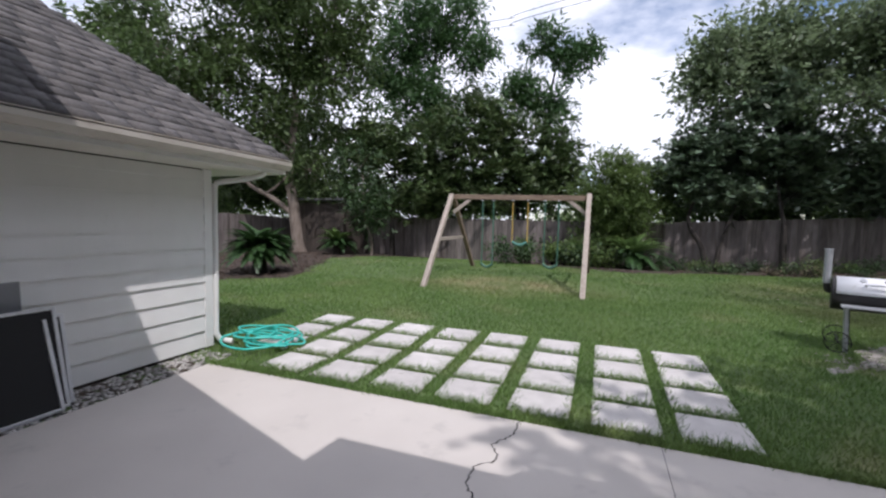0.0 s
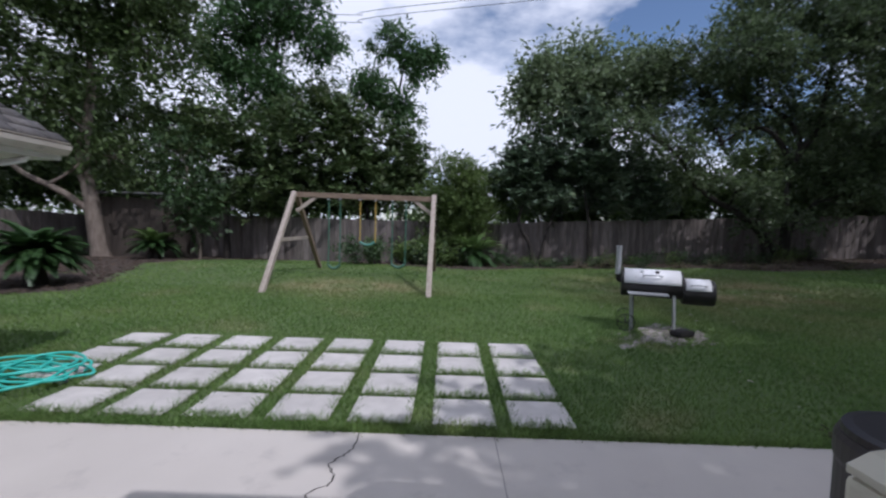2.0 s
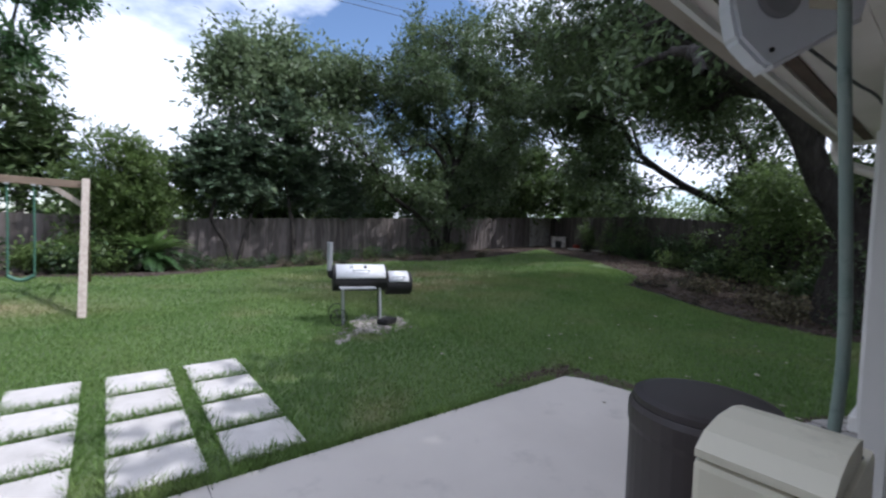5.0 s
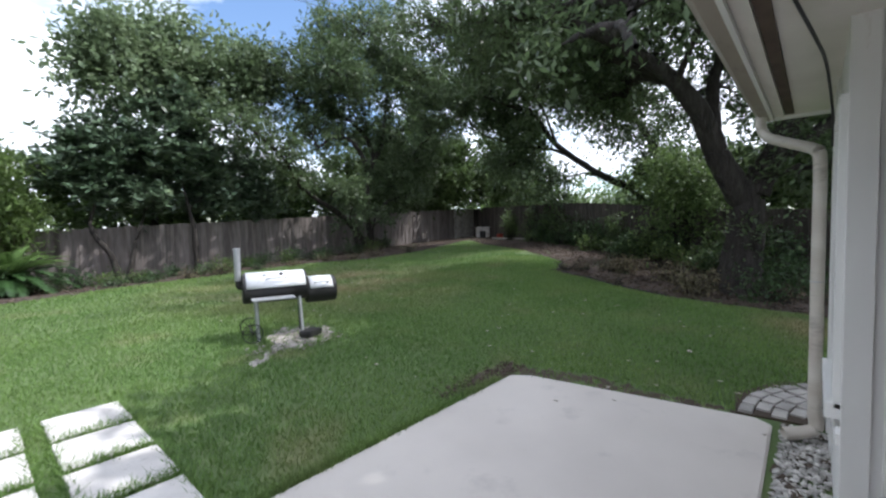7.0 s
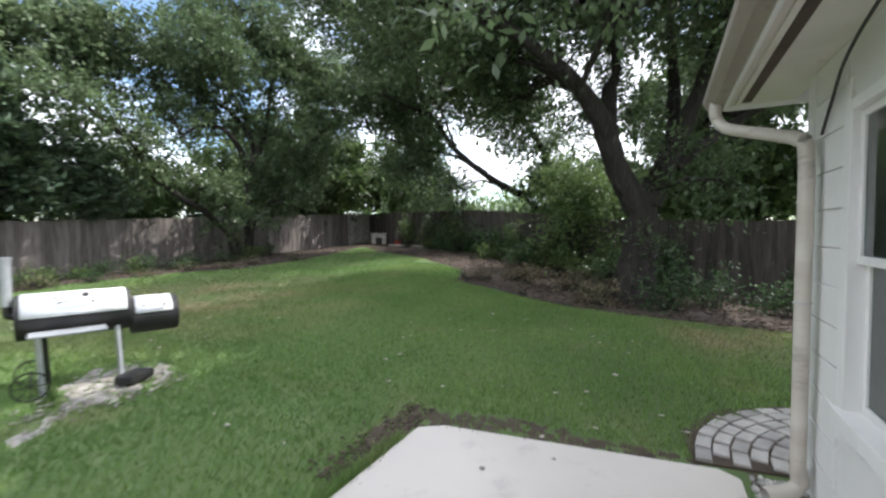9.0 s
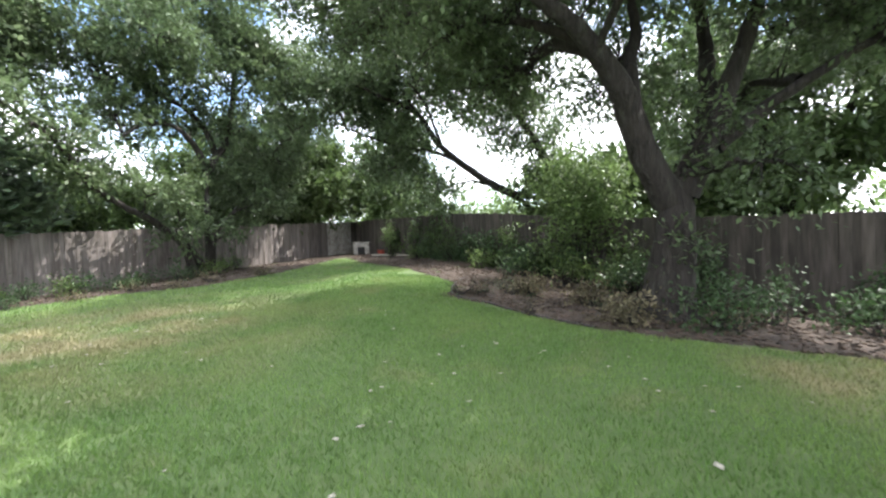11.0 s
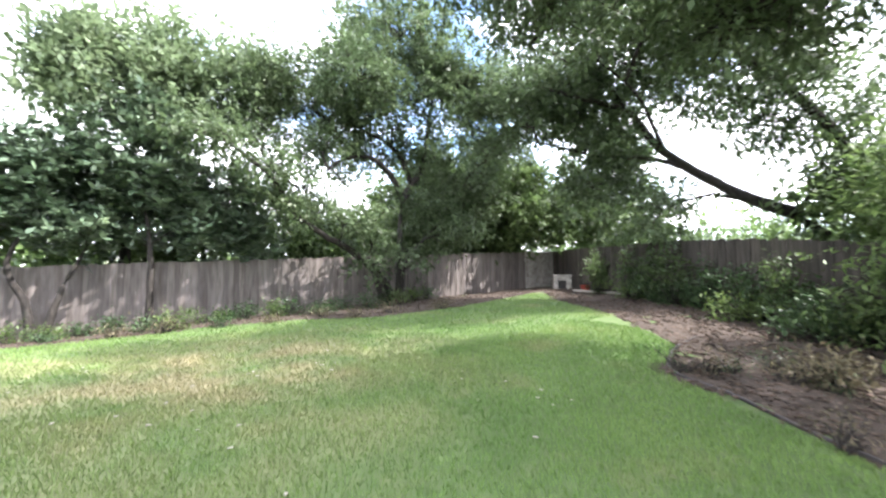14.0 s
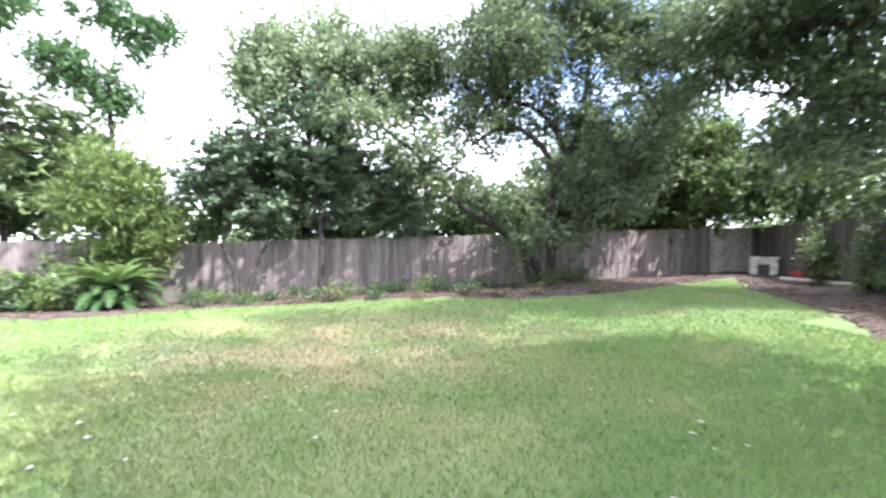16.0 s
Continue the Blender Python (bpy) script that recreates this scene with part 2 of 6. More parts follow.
def lawn_material(name, island):
    """Green turf that turns to straw in drifts; the blades and the soil under them share the same drifts."""
    m = bpy.data.materials.new(name)
    m.use_nodes = True
    n, l = m.node_tree.nodes, m.node_tree.links
    p = n["Principled BSDF"]
    p.inputs["Roughness"].default_value = 0.6 if island else 0.95
    geo = n.new("ShaderNodeNewGeometry")
    flat = n.new("ShaderNodeMapping")
    flat.inputs["Scale"].default_value = (1, 1, 0)
    l.new(geo.outputs["Position"], flat.inputs["Vector"])

    def noise_node(scale, detail, low, high):
        t = n.new("ShaderNodeTexNoise")
        t.inputs["Scale"].default_value, t.inputs["Detail"].default_value = scale, detail
        l.new(flat.outputs["Vector"], t.inputs["Vector"])
        r = n.new("ShaderNodeMapRange")
        r.inputs["From Min"].default_value, r.inputs["From Max"].default_value = low, high
        l.new(t.outputs["Fac"], r.inputs["Value"])
        return r.outputs["Result"]

    def mixed(factor, a, b):
        x = n.new("ShaderNodeMix")
        x.data_type = "RGBA"
        l.new(factor, x.inputs["Factor"])
        for key, v in (("A", a), ("B", b)):
            if isinstance(v, tuple):
                x.inputs[key].default_value = (*v, 1)
            else:
                l.new(v, x.inputs[key])
        return x.outputs["Result"]

    def place(cx, cy, rx, ry):
        """One near (cx, cy), falling to nought at the rim of an ellipse."""
        sub = n.new("ShaderNodeVectorMath")
        sub.operation = "SUBTRACT"
        sub.inputs[1].default_value = (cx, cy, 0)
        l.new(flat.outputs["Vector"], sub.inputs[0])
        div = n.new("ShaderNodeVectorMath")
        div.operation = "DIVIDE"
        div.inputs[1].default_value = (rx, ry, 1)
        l.new(sub.outputs["Vector"], div.inputs[0])
        ln = n.new("ShaderNodeVectorMath")
        ln.operation = "LENGTH"
        l.new(div.outputs["Vector"], ln.inputs[0])
        r = n.new("ShaderNodeMapRange")
        r.inputs["From Min"].default_value, r.inputs["From Max"].default_value = 1.0, 0.3
        l.new(ln.outputs["Value"], r.inputs["Value"])
        return r.outputs["Result"]

    def maths(op, a, b):
        x = n.new("ShaderNodeMath")
        x.operation = op
        x.use_clamp = True
        l.new(a, x.inputs[0])
        if isinstance(b, float):
            x.inputs[1].default_value = b
        else:
            l.new(b, x.inputs[1])
        return x.outputs["Value"]

    if island:
        base = mixed(noise_node(0.55, 4, 0.35, 0.65), (0.125, 0.222, 0.055), (0.19, 0.288, 0.08))
    else:
        base = mixed(noise_node(6, 6, 0.35, 0.65), (0.08, 0.13, 0.04), (0.115, 0.155, 0.06))
    worn = maths("MAXIMUM", place(6.6, 6.4, 4.4, 4.6), place(-2.2, 5.8, 3.0, 1.6))
    worn = maths("MAXIMUM", worn, place(9.0, -3.4, 2.2, 1.2))
    patchy = maths("MULTIPLY", worn, noise_node(0.9, 6, 0.3, 0.62))
    few = maths("MULTIPLY", noise_node(0.75, 6, 0.55, 0.75), 0.45)
    dry = maths("MAXIMUM", patchy, few)
    if island:
        dry = maths("MULTIPLY", dry, 0.85)
    colour = mixed(dry, base, (0.29, 0.25, 0.135))
    if island:
        hsv = n.new("ShaderNodeHueSaturation")
        vary = n.new("ShaderNodeMapRange")
        vary.inputs["To Min"].default_value, vary.inputs["To Max"].default_value = 0.65, 1.35
        l.new(geo.outputs["Random Per Island"], vary.inputs["Value"])
        l.new(vary.outputs["Result"], hsv.inputs["Value"])
        l.new(colour, hsv.inputs["Color"])
        colour = hsv.outputs["Color"]
        t = n.new("ShaderNodeBsdfTranslucent")
        l.new(colour, t.inputs["Color"])
        ms = n.new("ShaderNodeMixShader")
        ms.inputs["Fac"].default_value = 0.35
        l.new(p.outputs["BSDF"], ms.inputs[1])
        l.new(t.outputs["BSDF"], ms.inputs[2])
        l.new(ms.outputs["Shader"], n["Material Output"].inputs["Surface"])
    else:
        nb = n.new("ShaderNodeTexNoise")
        nb.inputs["Scale"].default_value = 45
        bn = n.new("ShaderNodeBump")
        bn.inputs["Strength"].default_value = 0.9
        bn.inputs["Distance"].default_value = 0.03
        l.new(nb.outputs["Fac"], bn.inputs["Height"])
        l.new(bn.outputs["Normal"], p.inputs["Normal"])
    l.new(colour, p.inputs["Base Color"])
    return m


M_LAWN = lawn_material("turf", False)
M_BLADE = lawn_material("grass_blade", True)


# ---- building helpers ----
def finish(name, me, mat_, parent=None, label="", smooth=False):
    if mat_:
        me.materials.append(mat_)
    if smooth:
        me.shade_smooth()
    ob = new(name, me)
    if parent:
        ob.parent = parent
    if label:
        ob["label"] = label
    return ob


def part(name, bm, mat_, parent=None, label="", smooth=False):
    me = bpy.data.meshes.new(name)
    bm.normal_update()
    bm.to_mesh(me)
    bm.free()
    return finish(name, me, mat_, parent, label, smooth)


def raw(name, verts, faces, mat_, parent=None, label="", smooth=False):
    """A mesh object straight from number arrays; faces all have the same count of corners."""
    verts, faces = np.asarray(verts, np.float32), np.asarray(faces, np.int32)
    k = faces.shape[1]
    me = bpy.data.meshes.new(name)
    me.vertices.add(len(verts))
    me.vertices.foreach_set("co", verts.ravel())
    me.loops.add(faces.size)
    me.loops.foreach_set("vertex_index", faces.ravel())
    me.polygons.add(len(faces))
    me.polygons.foreach_set("loop_start", np.arange(0, faces.size, k, dtype=np.int32))
    me.update(calc_edges=True)
    return finish(name, me, mat_, parent, label, smooth)


def thing(name, label, category, at=(0, 0, 0), group="", kind="", turn=0.0):
    ob = new(name)
    ob.matrix_basis = pose(*at, 0, 0, turn)
    return tagged(ob, label, category, group, kind)


def box(x0, x1, y0, y1, z0, z1, bevel=0.0, bm=None):
    bm = bm or bmesh.new()
    r = bmesh.ops.create_cube(bm, size=1)["verts"]
    for v in r:
        v.co = Vector((x0 + (v.co.x + 0.5) * (x1 - x0), y0 + (v.co.y + 0.5) * (y1 - y0), z0 + (v.co.z + 0.5) * (z1 - z0)))
    if bevel:
        bmesh.ops.bevel(bm, geom=[e for e in bm.edges if all(v in r for v in e.verts)], offset=bevel, segments=2, affect="EDGES", profile=0.6)
    return bm


def bar(a, b, w, h, bm=None, bevel=0.0):
    """A straight squared bar from a to b, w wide (level) and h high."""
    a, b = Vector(a), Vector(b)
    bm = bm or bmesh.new()
    d = b - a
    side = d.cross(Vector((0, 0, 1)))
    side = side.normalized() if side.length > 1e-4 else Vector((1, 0, 0))
    up = side.cross(d).normalized()
    r = bmesh.ops.create_cube(bm, size=1)["verts"]
    for v in r:
        c = v.co.copy()
        v.co = a + d * (c.y + 0.5) + side * c.x * w + up * c.z * h
    if bevel:
        bmesh.ops.bevel(bm, geom=[e for e in bm.edges if all(v in r for v in e.verts)], offset=bevel, segments=1, affect="EDGES")
    return bm


def tube_arrays(pts, radii, sides=8, rough=0.0, rng=None):
    """Vertices and quads of a tapered tube along points."""
    pts = np.asarray(pts, float)
    n = len(pts)
    tang = np.gradient(pts, axis=0)
    tang /= np.linalg.norm(tang, axis=1)[:, None] + 1e-9
    ref = np.tile([0.0, 0.0, 1.0], (n, 1))
    ref[np.abs(tang[:, 2]) > 0.9] = [1.0, 0.0, 0.0]
    u = np.cross(tang, ref)
    u /= np.linalg.norm(u, axis=1)[:, None] + 1e-9
    v = np.cross(tang, u)
    ang = np.arange(sides) * 2 * np.pi / sides
    rr = np.asarray(radii, float)[:, None] * np.ones(sides)
    if rough and rng is not None:
        rr = rr * (1 + rough * (rng.random(rr.shape) - 0.5))
    ring = pts[:, None] + rr[..., None] * (np.cos(ang)[None, :, None] * u[:, None] + np.sin(ang)[None, :, None] * v[:, None])
    i, j = np.meshgrid(np.arange(n - 1), np.arange(sides), indexing="ij")
    k = (j + 1) % sides
    quads = np.stack([i * sides + j, i * sides + k, (i + 1) * sides + k, (i + 1) * sides + j], -1).reshape(-1, 4)
    return ring.reshape(-1, 3), quads


def smooth_line(pts, n):
    """n points along a soft curve through the given ones."""
    pts = np.asarray(pts, float)
    t = np.linspace(0, len(pts) - 1, n)
    i = np.clip(t.astype(int), 0, len(pts) - 2)
    f = (t - i)[:, None]
    p0, p1, p2, p3 = pts[np.clip(i - 1, 0, None)], pts[i], pts[i + 1], pts[np.clip(i + 2, None, len(pts) - 1)]
    return 0.5 * (2 * p1 + (p2 - p0) * f + (2 * p0 - 5 * p1 + 4 * p2 - p3) * f ** 2 + (3 * p1 - p0 - 3 * p2 + p3) * f ** 3)


def tube(name, pts, radius, mat_, parent=None, label="", sides=10, n=24):
    line = smooth_line(pts, n)
    v, q = tube_arrays(line, np.full(len(line), radius) if np.isscalar(radius) else np.interp(np.linspace(0, 1, n), np.linspace(0, 1, len(radius)), radius), sides)
    return raw(name, v, q, mat_, parent, label, True)


def lathe(profile, sides=28, axis="z"):
    """A turned solid from (radius, height) pairs."""
    bm = bmesh.new()
    rings = []
    for r, h in profile:
        ring = []
        for k in range(sides):
            a = 2 * math.pi * k / sides
            c = (r * math.cos(a), r * math.sin(a), h)
            ring.append(bm.verts.new(c if axis == "z" else (c[2], c[0], c[1])))
        rings.append(ring)
    for a, b in zip(rings, rings[1:]):
        for k in range(sides):
            bm.faces.new((a[k], a[(k + 1) % sides], b[(k + 1) % sides], b[k]))
    for ring, flip in ((rings[0], True), (rings[-1], False)):
        if profile[0 if flip else -1][0] > 1e-4:
            bm.faces.new(ring[::-1] if flip else ring)
    bmesh.ops.recalc_face_normals(bm, faces=bm.faces)
    return bm


def step(a, b, x):
    t = np.clip((x - a) / (b - a), 0, 1)
    return t * t * (3 - 2 * t)


def ground_z(x, y):
    """The lie of the land: level at the house, rising to the back of the yard."""
    x, y = np.asarray(x, float), np.asarray(y, float)
    rise = 0.047 * np.clip(x - 2 - 2.7 * (1 - step(-0.7, 3.5, y)), 0, 20) * step(-6, 6, y)
    knoll = 0.03 * np.clip(y, 0, 9) * (1 - step(9.5, 14, y)) * (1 - step(2, 6.5, x)) * step(-20, -10, x)
    return rise + knoll - 0.012


def gz(x, y):
    return float(ground_z(x, y))


# ---- ground, lawn, beds ----
def axis_steps():
    fine = np.arange(-20, 28.01, 0.4)
    out = np.array([34, 44, 60, 90, 150, 300, 700, 1500.0])
    return np.concatenate([-out[::-1] - 0.0, fine, out])


gx, gy = np.meshgrid(axis_steps(), axis_steps(), indexing="ij")
gh = ground_z(gx, gy)
nx, ny = gx.shape
ii, jj = np.meshgrid(np.arange(nx - 1), np.arange(ny - 1), indexing="ij")
gq = np.stack([ii * ny + jj, (ii + 1) * ny + jj, (ii + 1) * ny + jj + 1, ii * ny + jj + 1], -1).reshape(-1, 4)
ground = raw("ground", np.stack([gx, gy, gh], -1).reshape(-1, 3), gq, M_LAWN, smooth=True)
tagged(ground, "sloping green lawn with dry straw patches", "ground", kind="structure")

PATIO = [(-4.08, -0.69), (4.2, -0.71), (4.33, -0.9), (4.58, -2.86), (4.5, -2.98), (3.0, -3.0), (3.0, -8.0), (-4.08, -8.0)]


def slab(outline, z0, z1, bevel=0.0):
    bm = bmesh.new()
    top = bm.faces.new([bm.verts.new((x, y, z1)) for x, y in outline])
    if top.normal.z < 0:
        top.normal_flip()
    r = bmesh.ops.extrude_face_region(bm, geom=[top])
    for v in r["geom"]:
        if isinstance(v, bmesh.types.BMVert):
            v.co.z = z0
    bmesh.ops.recalc_face_normals(bm, faces=bm.faces)
    if bevel:
        edges = [e for e in bm.edges if abs(e.verts[0].co.z - z1) < 1e-5 and abs(e.verts[1].co.z - z1) < 1e-5]
        bmesh.ops.bevel(bm, geom=edges, offset=bevel, segments=2, affect="EDGES")
    return bm


patio = tagged(part("pavement", slab(PATIO, -0.1, 0.012, 0.012), M_CONCRETE), "pale concrete patio slab with a long crack", "patio", kind="structure")
CRACK = [(0.06, -0.7), (0.02, -0.95), (-0.1, -1.15), (-0.07, -1.35), (-0.2, -1.5), (-0.22, -1.68), (-0.16, -1.85), (-0.3, -2.2), (-0.26, -2.6)]
cl = smooth_line([(x - 0.64 - 0.12 * (y + 0.7), y, 0.0135) for x, y in CRACK], 70)
cl[:, :2] += np.random.default_rng(3).normal(0, 0.008, (70, 2))
cw = 0.0045 + 0.003 * np.random.default_rng(4).random(70)
cv = np.concatenate([cl + np.stack([cw, 0 * cw, 0 * cw], -1), cl - np.stack([cw, 0 * cw, 0 * cw], -1)])
raw("crack", cv, [(k, k + 1, 71 + k, 70 + k) for k in range(69)], M_CRACK, patio, "dark jagged crack in the concrete")
part("joint", box(0.48, 0.484, -7.9, -0.72, 0.0126, 0.0132), M_CRACK, patio, "thin control joint")


def bed(name, outline, mat_, label, lift=0.02, cell=0.35, category="flower bed"):
    """A bed laid over the ground inside an outline, with a ragged edge."""
    poly = np.array(outline, float)
    x0, y0, x1, y1 = *poly.min(0), *poly.max(0)
    xs, ys = np.arange(x0, x1 + cell, cell), np.arange(y0, y1 + cell, cell)
    px, py = np.meshgrid(xs, ys, indexing="ij")
    rng_ = np.random.default_rng(11)
    px, py = px + rng_.normal(0, cell * 0.2, px.shape), py + rng_.normal(0, cell * 0.2, py.shape)

    def inside(x, y):
        ok = np.zeros(x.shape, bool)
        for (ax, ay), (bx, by) in zip(poly, np.roll(poly, -1, 0)):
            if ay != by:
                ok ^= ((ay > y) != (by > y)) & (x < (bx - ax) * (y - ay) / (by - ay) + ax)
        return ok
    m, n_ = px.shape
    keep = inside(px, py)
    height = ground_z(px, py) + np.where(keep, lift, -0.03) + rng_.normal(0, 0.012, px.shape)
    i, j = np.meshgrid(np.arange(m - 1), np.arange(n_ - 1), indexing="ij")
    q = np.stack([i * n_ + j, (i + 1) * n_ + j, (i + 1) * n_ + j + 1, i * n_ + j + 1], -1).reshape(-1, 4)
    q = q[keep.ravel()[q].any(1)]
    ob = raw(name, np.stack([px, py, height], -1).reshape(-1, 3), q, mat_, smooth=True)
    tagged(ob, label, category, kind="structure")
    return inside


BED_EAST = [(11.4, 2.3), (13.0, 2.9), (15.5, 6.0), (17.5, 9.4), (21.5, 13.5), (23, 13.5), (14.5, -6), (9.8, -7), (9.5, -4.3), (9.6, -2.6), (9.9, -0.9), (10.5, 0.4)]
BED_NORTH = [(-4, 12.0), (-1.5, 10.3), (0.8, 9.3), (2.8, 10.3), (4.5, 11.6), (7.0, 12.2), (9.2, 11.6), (11, 10.2), (14, 10.2), (17.4, 11.2), (21, 12.4), (22, 14.2), (-4, 14.2)]
BED_WEST = [(-14.8, 2.6), (-9.5, 3.2), (-7.4, 4.6), (-7.9, 6.2), (-9.0, 8.6), (-8.2, 10.4), (-6.8, 11.8), (-6.5, 14.1), (-14.8, 14.1)]
in_east = bed("bed_east", BED_EAST, M_MULCH, "brown leaf-mulch bed under the big oak")
in_north = bed("bed_north", BED_NORTH, M_MULCH, "leaf-littered planting strip along the fence")
in_west = bed("bed_west", BED_WEST, M_MULCH, "pinkish-brown bare mulch bed round the sago palms")
in_ash = bed("ash_patch", [(2.5, 1.97), (3.01, 2.33), (3.16, 2.83), (3.54, 3.08), (3.93, 3.02), (4.15, 2.68), (4.05, 2.28), (3.58, 2.08), (3.24, 2.09), (2.99, 2.11), (2.67, 1.87), (2.47, 1.71)], M_ASH, "grey ash and bare dirt under the smoker", 0.006, 0.09, "ash")
in_corner = bed("bare_soil", [(3.3, -0.66), (3.7, -0.52), (4.0, -0.4), (4.4, -0.36), (4.6, -0.7), (4.75, -1.3), (4.68, -2.0), (4.72, -2.6), (4.6, -2.9), (4.2, -0.7)], M_SOIL, "bare dark soil at the patio corner", 0.006, 0.05, "soil")
bed("gravel_bed", [(-4.62, -0.25), (-4.05, -0.4), (-4.05, -8), (-4.62, -8)], M_SOIL, "strip of soil between wall and patio", 0.004, 0.12, "soil")
bed("gravel_strip", [(3.02, -3.4), (4.9, -3.4), (4.7, -2.95), (3.02, -2.98)], M_SOIL, "strip of soil under the window wall", 0.004, 0.12, "soil")


def scatter_stuff(name, label, category, mat_, xs, ys, size, lift, seed, flat=0.5, kind="stuff"):
    """Many small rough stones or chips, each a squashed eight-sided lump, in one object."""
    rng_ = np.random.default_rng(seed)
    n = len(xs)
    base = np.array([(1, 0, 0), (0, 1, 0), (-1, 0, 0), (0, -1, 0), (0, 0, 1), (0, 0, -1)], float)
    tri = np.array([(0, 1, 4), (1, 2, 4), (2, 3, 4), (3, 0, 4), (1, 0, 5), (2, 1, 5), (3, 2, 5), (0, 3, 5)])
    s = size * (0.5 + rng_.random((n, 1, 1))) * np.stack([0.7 + 0.6 * rng_.random((n, 1)), 0.5 + 0.6 * rng_.random((n, 1)), flat * (0.6 + 0.6 * rng_.random((n, 1)))], -1)
    a = rng_.random(n) * 6.28
    v = base[None] * s + rng_.normal(0, size * 0.1, (n, 6, 3))
    c, s_ = np.cos(a)[:, None], np.sin(a)[:, None]
    v = np.stack([v[..., 0] * c - v[..., 1] * s_, v[..., 0] * s_ + v[..., 1] * c, v[..., 2]], -1)
    v += np.stack([xs, ys, ground_z(xs, ys) + lift], -1)[:, None]
    f = (tri[None] + (np.arange(n) * 6)[:, None, None]).reshape(-1, 3)
    return tagged(raw(name, v.reshape(-1, 3), f, mat_), label, category, kind=kind)


rng = np.random.default_rng(5)
scatter_stuff("gravel", "white and grey pebbles along the siding", "gravel", M_GRAVEL, rng.uniform(-4.57, -4.09, 1500), rng.uniform(-6, -0.35, 1500), 0.028, 0.012, 6)
scatter_stuff("gravel", "pale pebbles under the window wall", "gravel", M_GRAVEL, rng.uniform(3.04, 4.6, 700), rng.uniform(-3.32, -3.04, 700), 0.024, 0.012, 7)
mx, my = rng.uniform(9.5, 22, 26000), rng.uniform(-7, 13.5, 26000)
ok = in_east(mx, my)
scatter_stuff("mulch_chips", "loose brown leaf litter and bark chips", "mulch", M_CHIP, mx[ok], my[ok], 0.045, 0.03, 8, 0.35)
mx, my = rng.uniform(-15, 22, 26000), rng.uniform(2.6, 14, 26000)
ok = in_north(mx, my) | in_west(mx, my)
scatter_stuff("leaf_litter", "dry leaf litter on the beds", "mulch", M_CHIP, mx[ok], my[ok], 0.04, 0.03, 9, 0.35)
scatter_stuff("soil_crumbs", "dark clods and dead leaves at the patio corner", "soil", M_CHIP, rng.uniform(3.3, 4.6, 380), rng.normal(-0.55, 0.1, 380).clip(-0.66, -0.25), 0.024, 0.012, 10, 0.4)
scatter_stuff("ash_lumps", "lumps of charcoal and ash", "ash", M_ASH, rng.uniform(2.6, 4.0, 160), rng.uniform(1.9, 2.6, 160), 0.03, 0.012, 12, 0.4)
lx, ly = rng.uniform(3, 9.5, 110), rng.uniform(-3, 8, 110)
scatter_stuff("fallen_leaves", "scattered pale fallen leaves on the lawn", "leaves", M_TIMBER, lx, ly, 0.028, 0.035, 13, 0.15)


# ---- houses ----
def siding_wall(wall, x, y0, y1, z0, z1, exposure=0.206):
    """Lap boards on a wall that faces +x."""
    mesh = None
    k = 0
    z = z0
    while z < z1 - 0.02:
        h = min(exposure + 0.02, z1 - z)
        bm = bmesh.new()
        vs = [bm.verts.new(c) for c in ((x, y0, z), (x + 0.028, y0, z), (x + 0.005, y0, z + h), (x, y0, z + h),
                                        (x, y1, z), (x + 0.028, y1, z), (x + 0.005, y1, z + h), (x, y1, z + h))]
        for f in ((0, 1, 2, 3), (7, 6, 5, 4), (1, 5, 6, 2), (0, 4, 5, 1), (3, 2, 6, 7), (4, 0, 3, 7)):
            bm.faces.new([vs[i] for i in f])
        bmesh.ops.recalc_face_normals(bm, faces=bm.faces)
        part("board", bm, M_SIDING, wall)
        z += exposure


def gutter_profile(a, b, out, name, parent, metal=None):
    """A K-style gutter run from a to b, open at the top; out is the level way away from the wall."""
    a, b, out = Vector(a), Vector(b), Vector(out)
    shape = [(0, 0), (0, -0.1), (0.07, -0.1), (0.115, -0.045), (0.12, 0.0), (0.108, 0.0), (0.104, -0.04), (0.065, -0.09), (0.008, -0.09), (0.008, 0.0)]
    bm = bmesh.new()
    rows = [[bm.verts.new(p + out * u + Vector((0, 0, w))) for u, w in shape] for p in (a, b)]
    for k in range(len(shape)):
        m = (k + 1) % len(shape)
        bm.faces.new((rows[0][k], rows[0][m], rows[1][m], rows[1][k]))
    for r in rows:
        bm.faces.new(r)
    bmesh.ops.recalc_face_normals(bm, faces=bm.faces)
    return part(name, bm, metal or M_GUTTER, parent, "weathered white metal gutter")


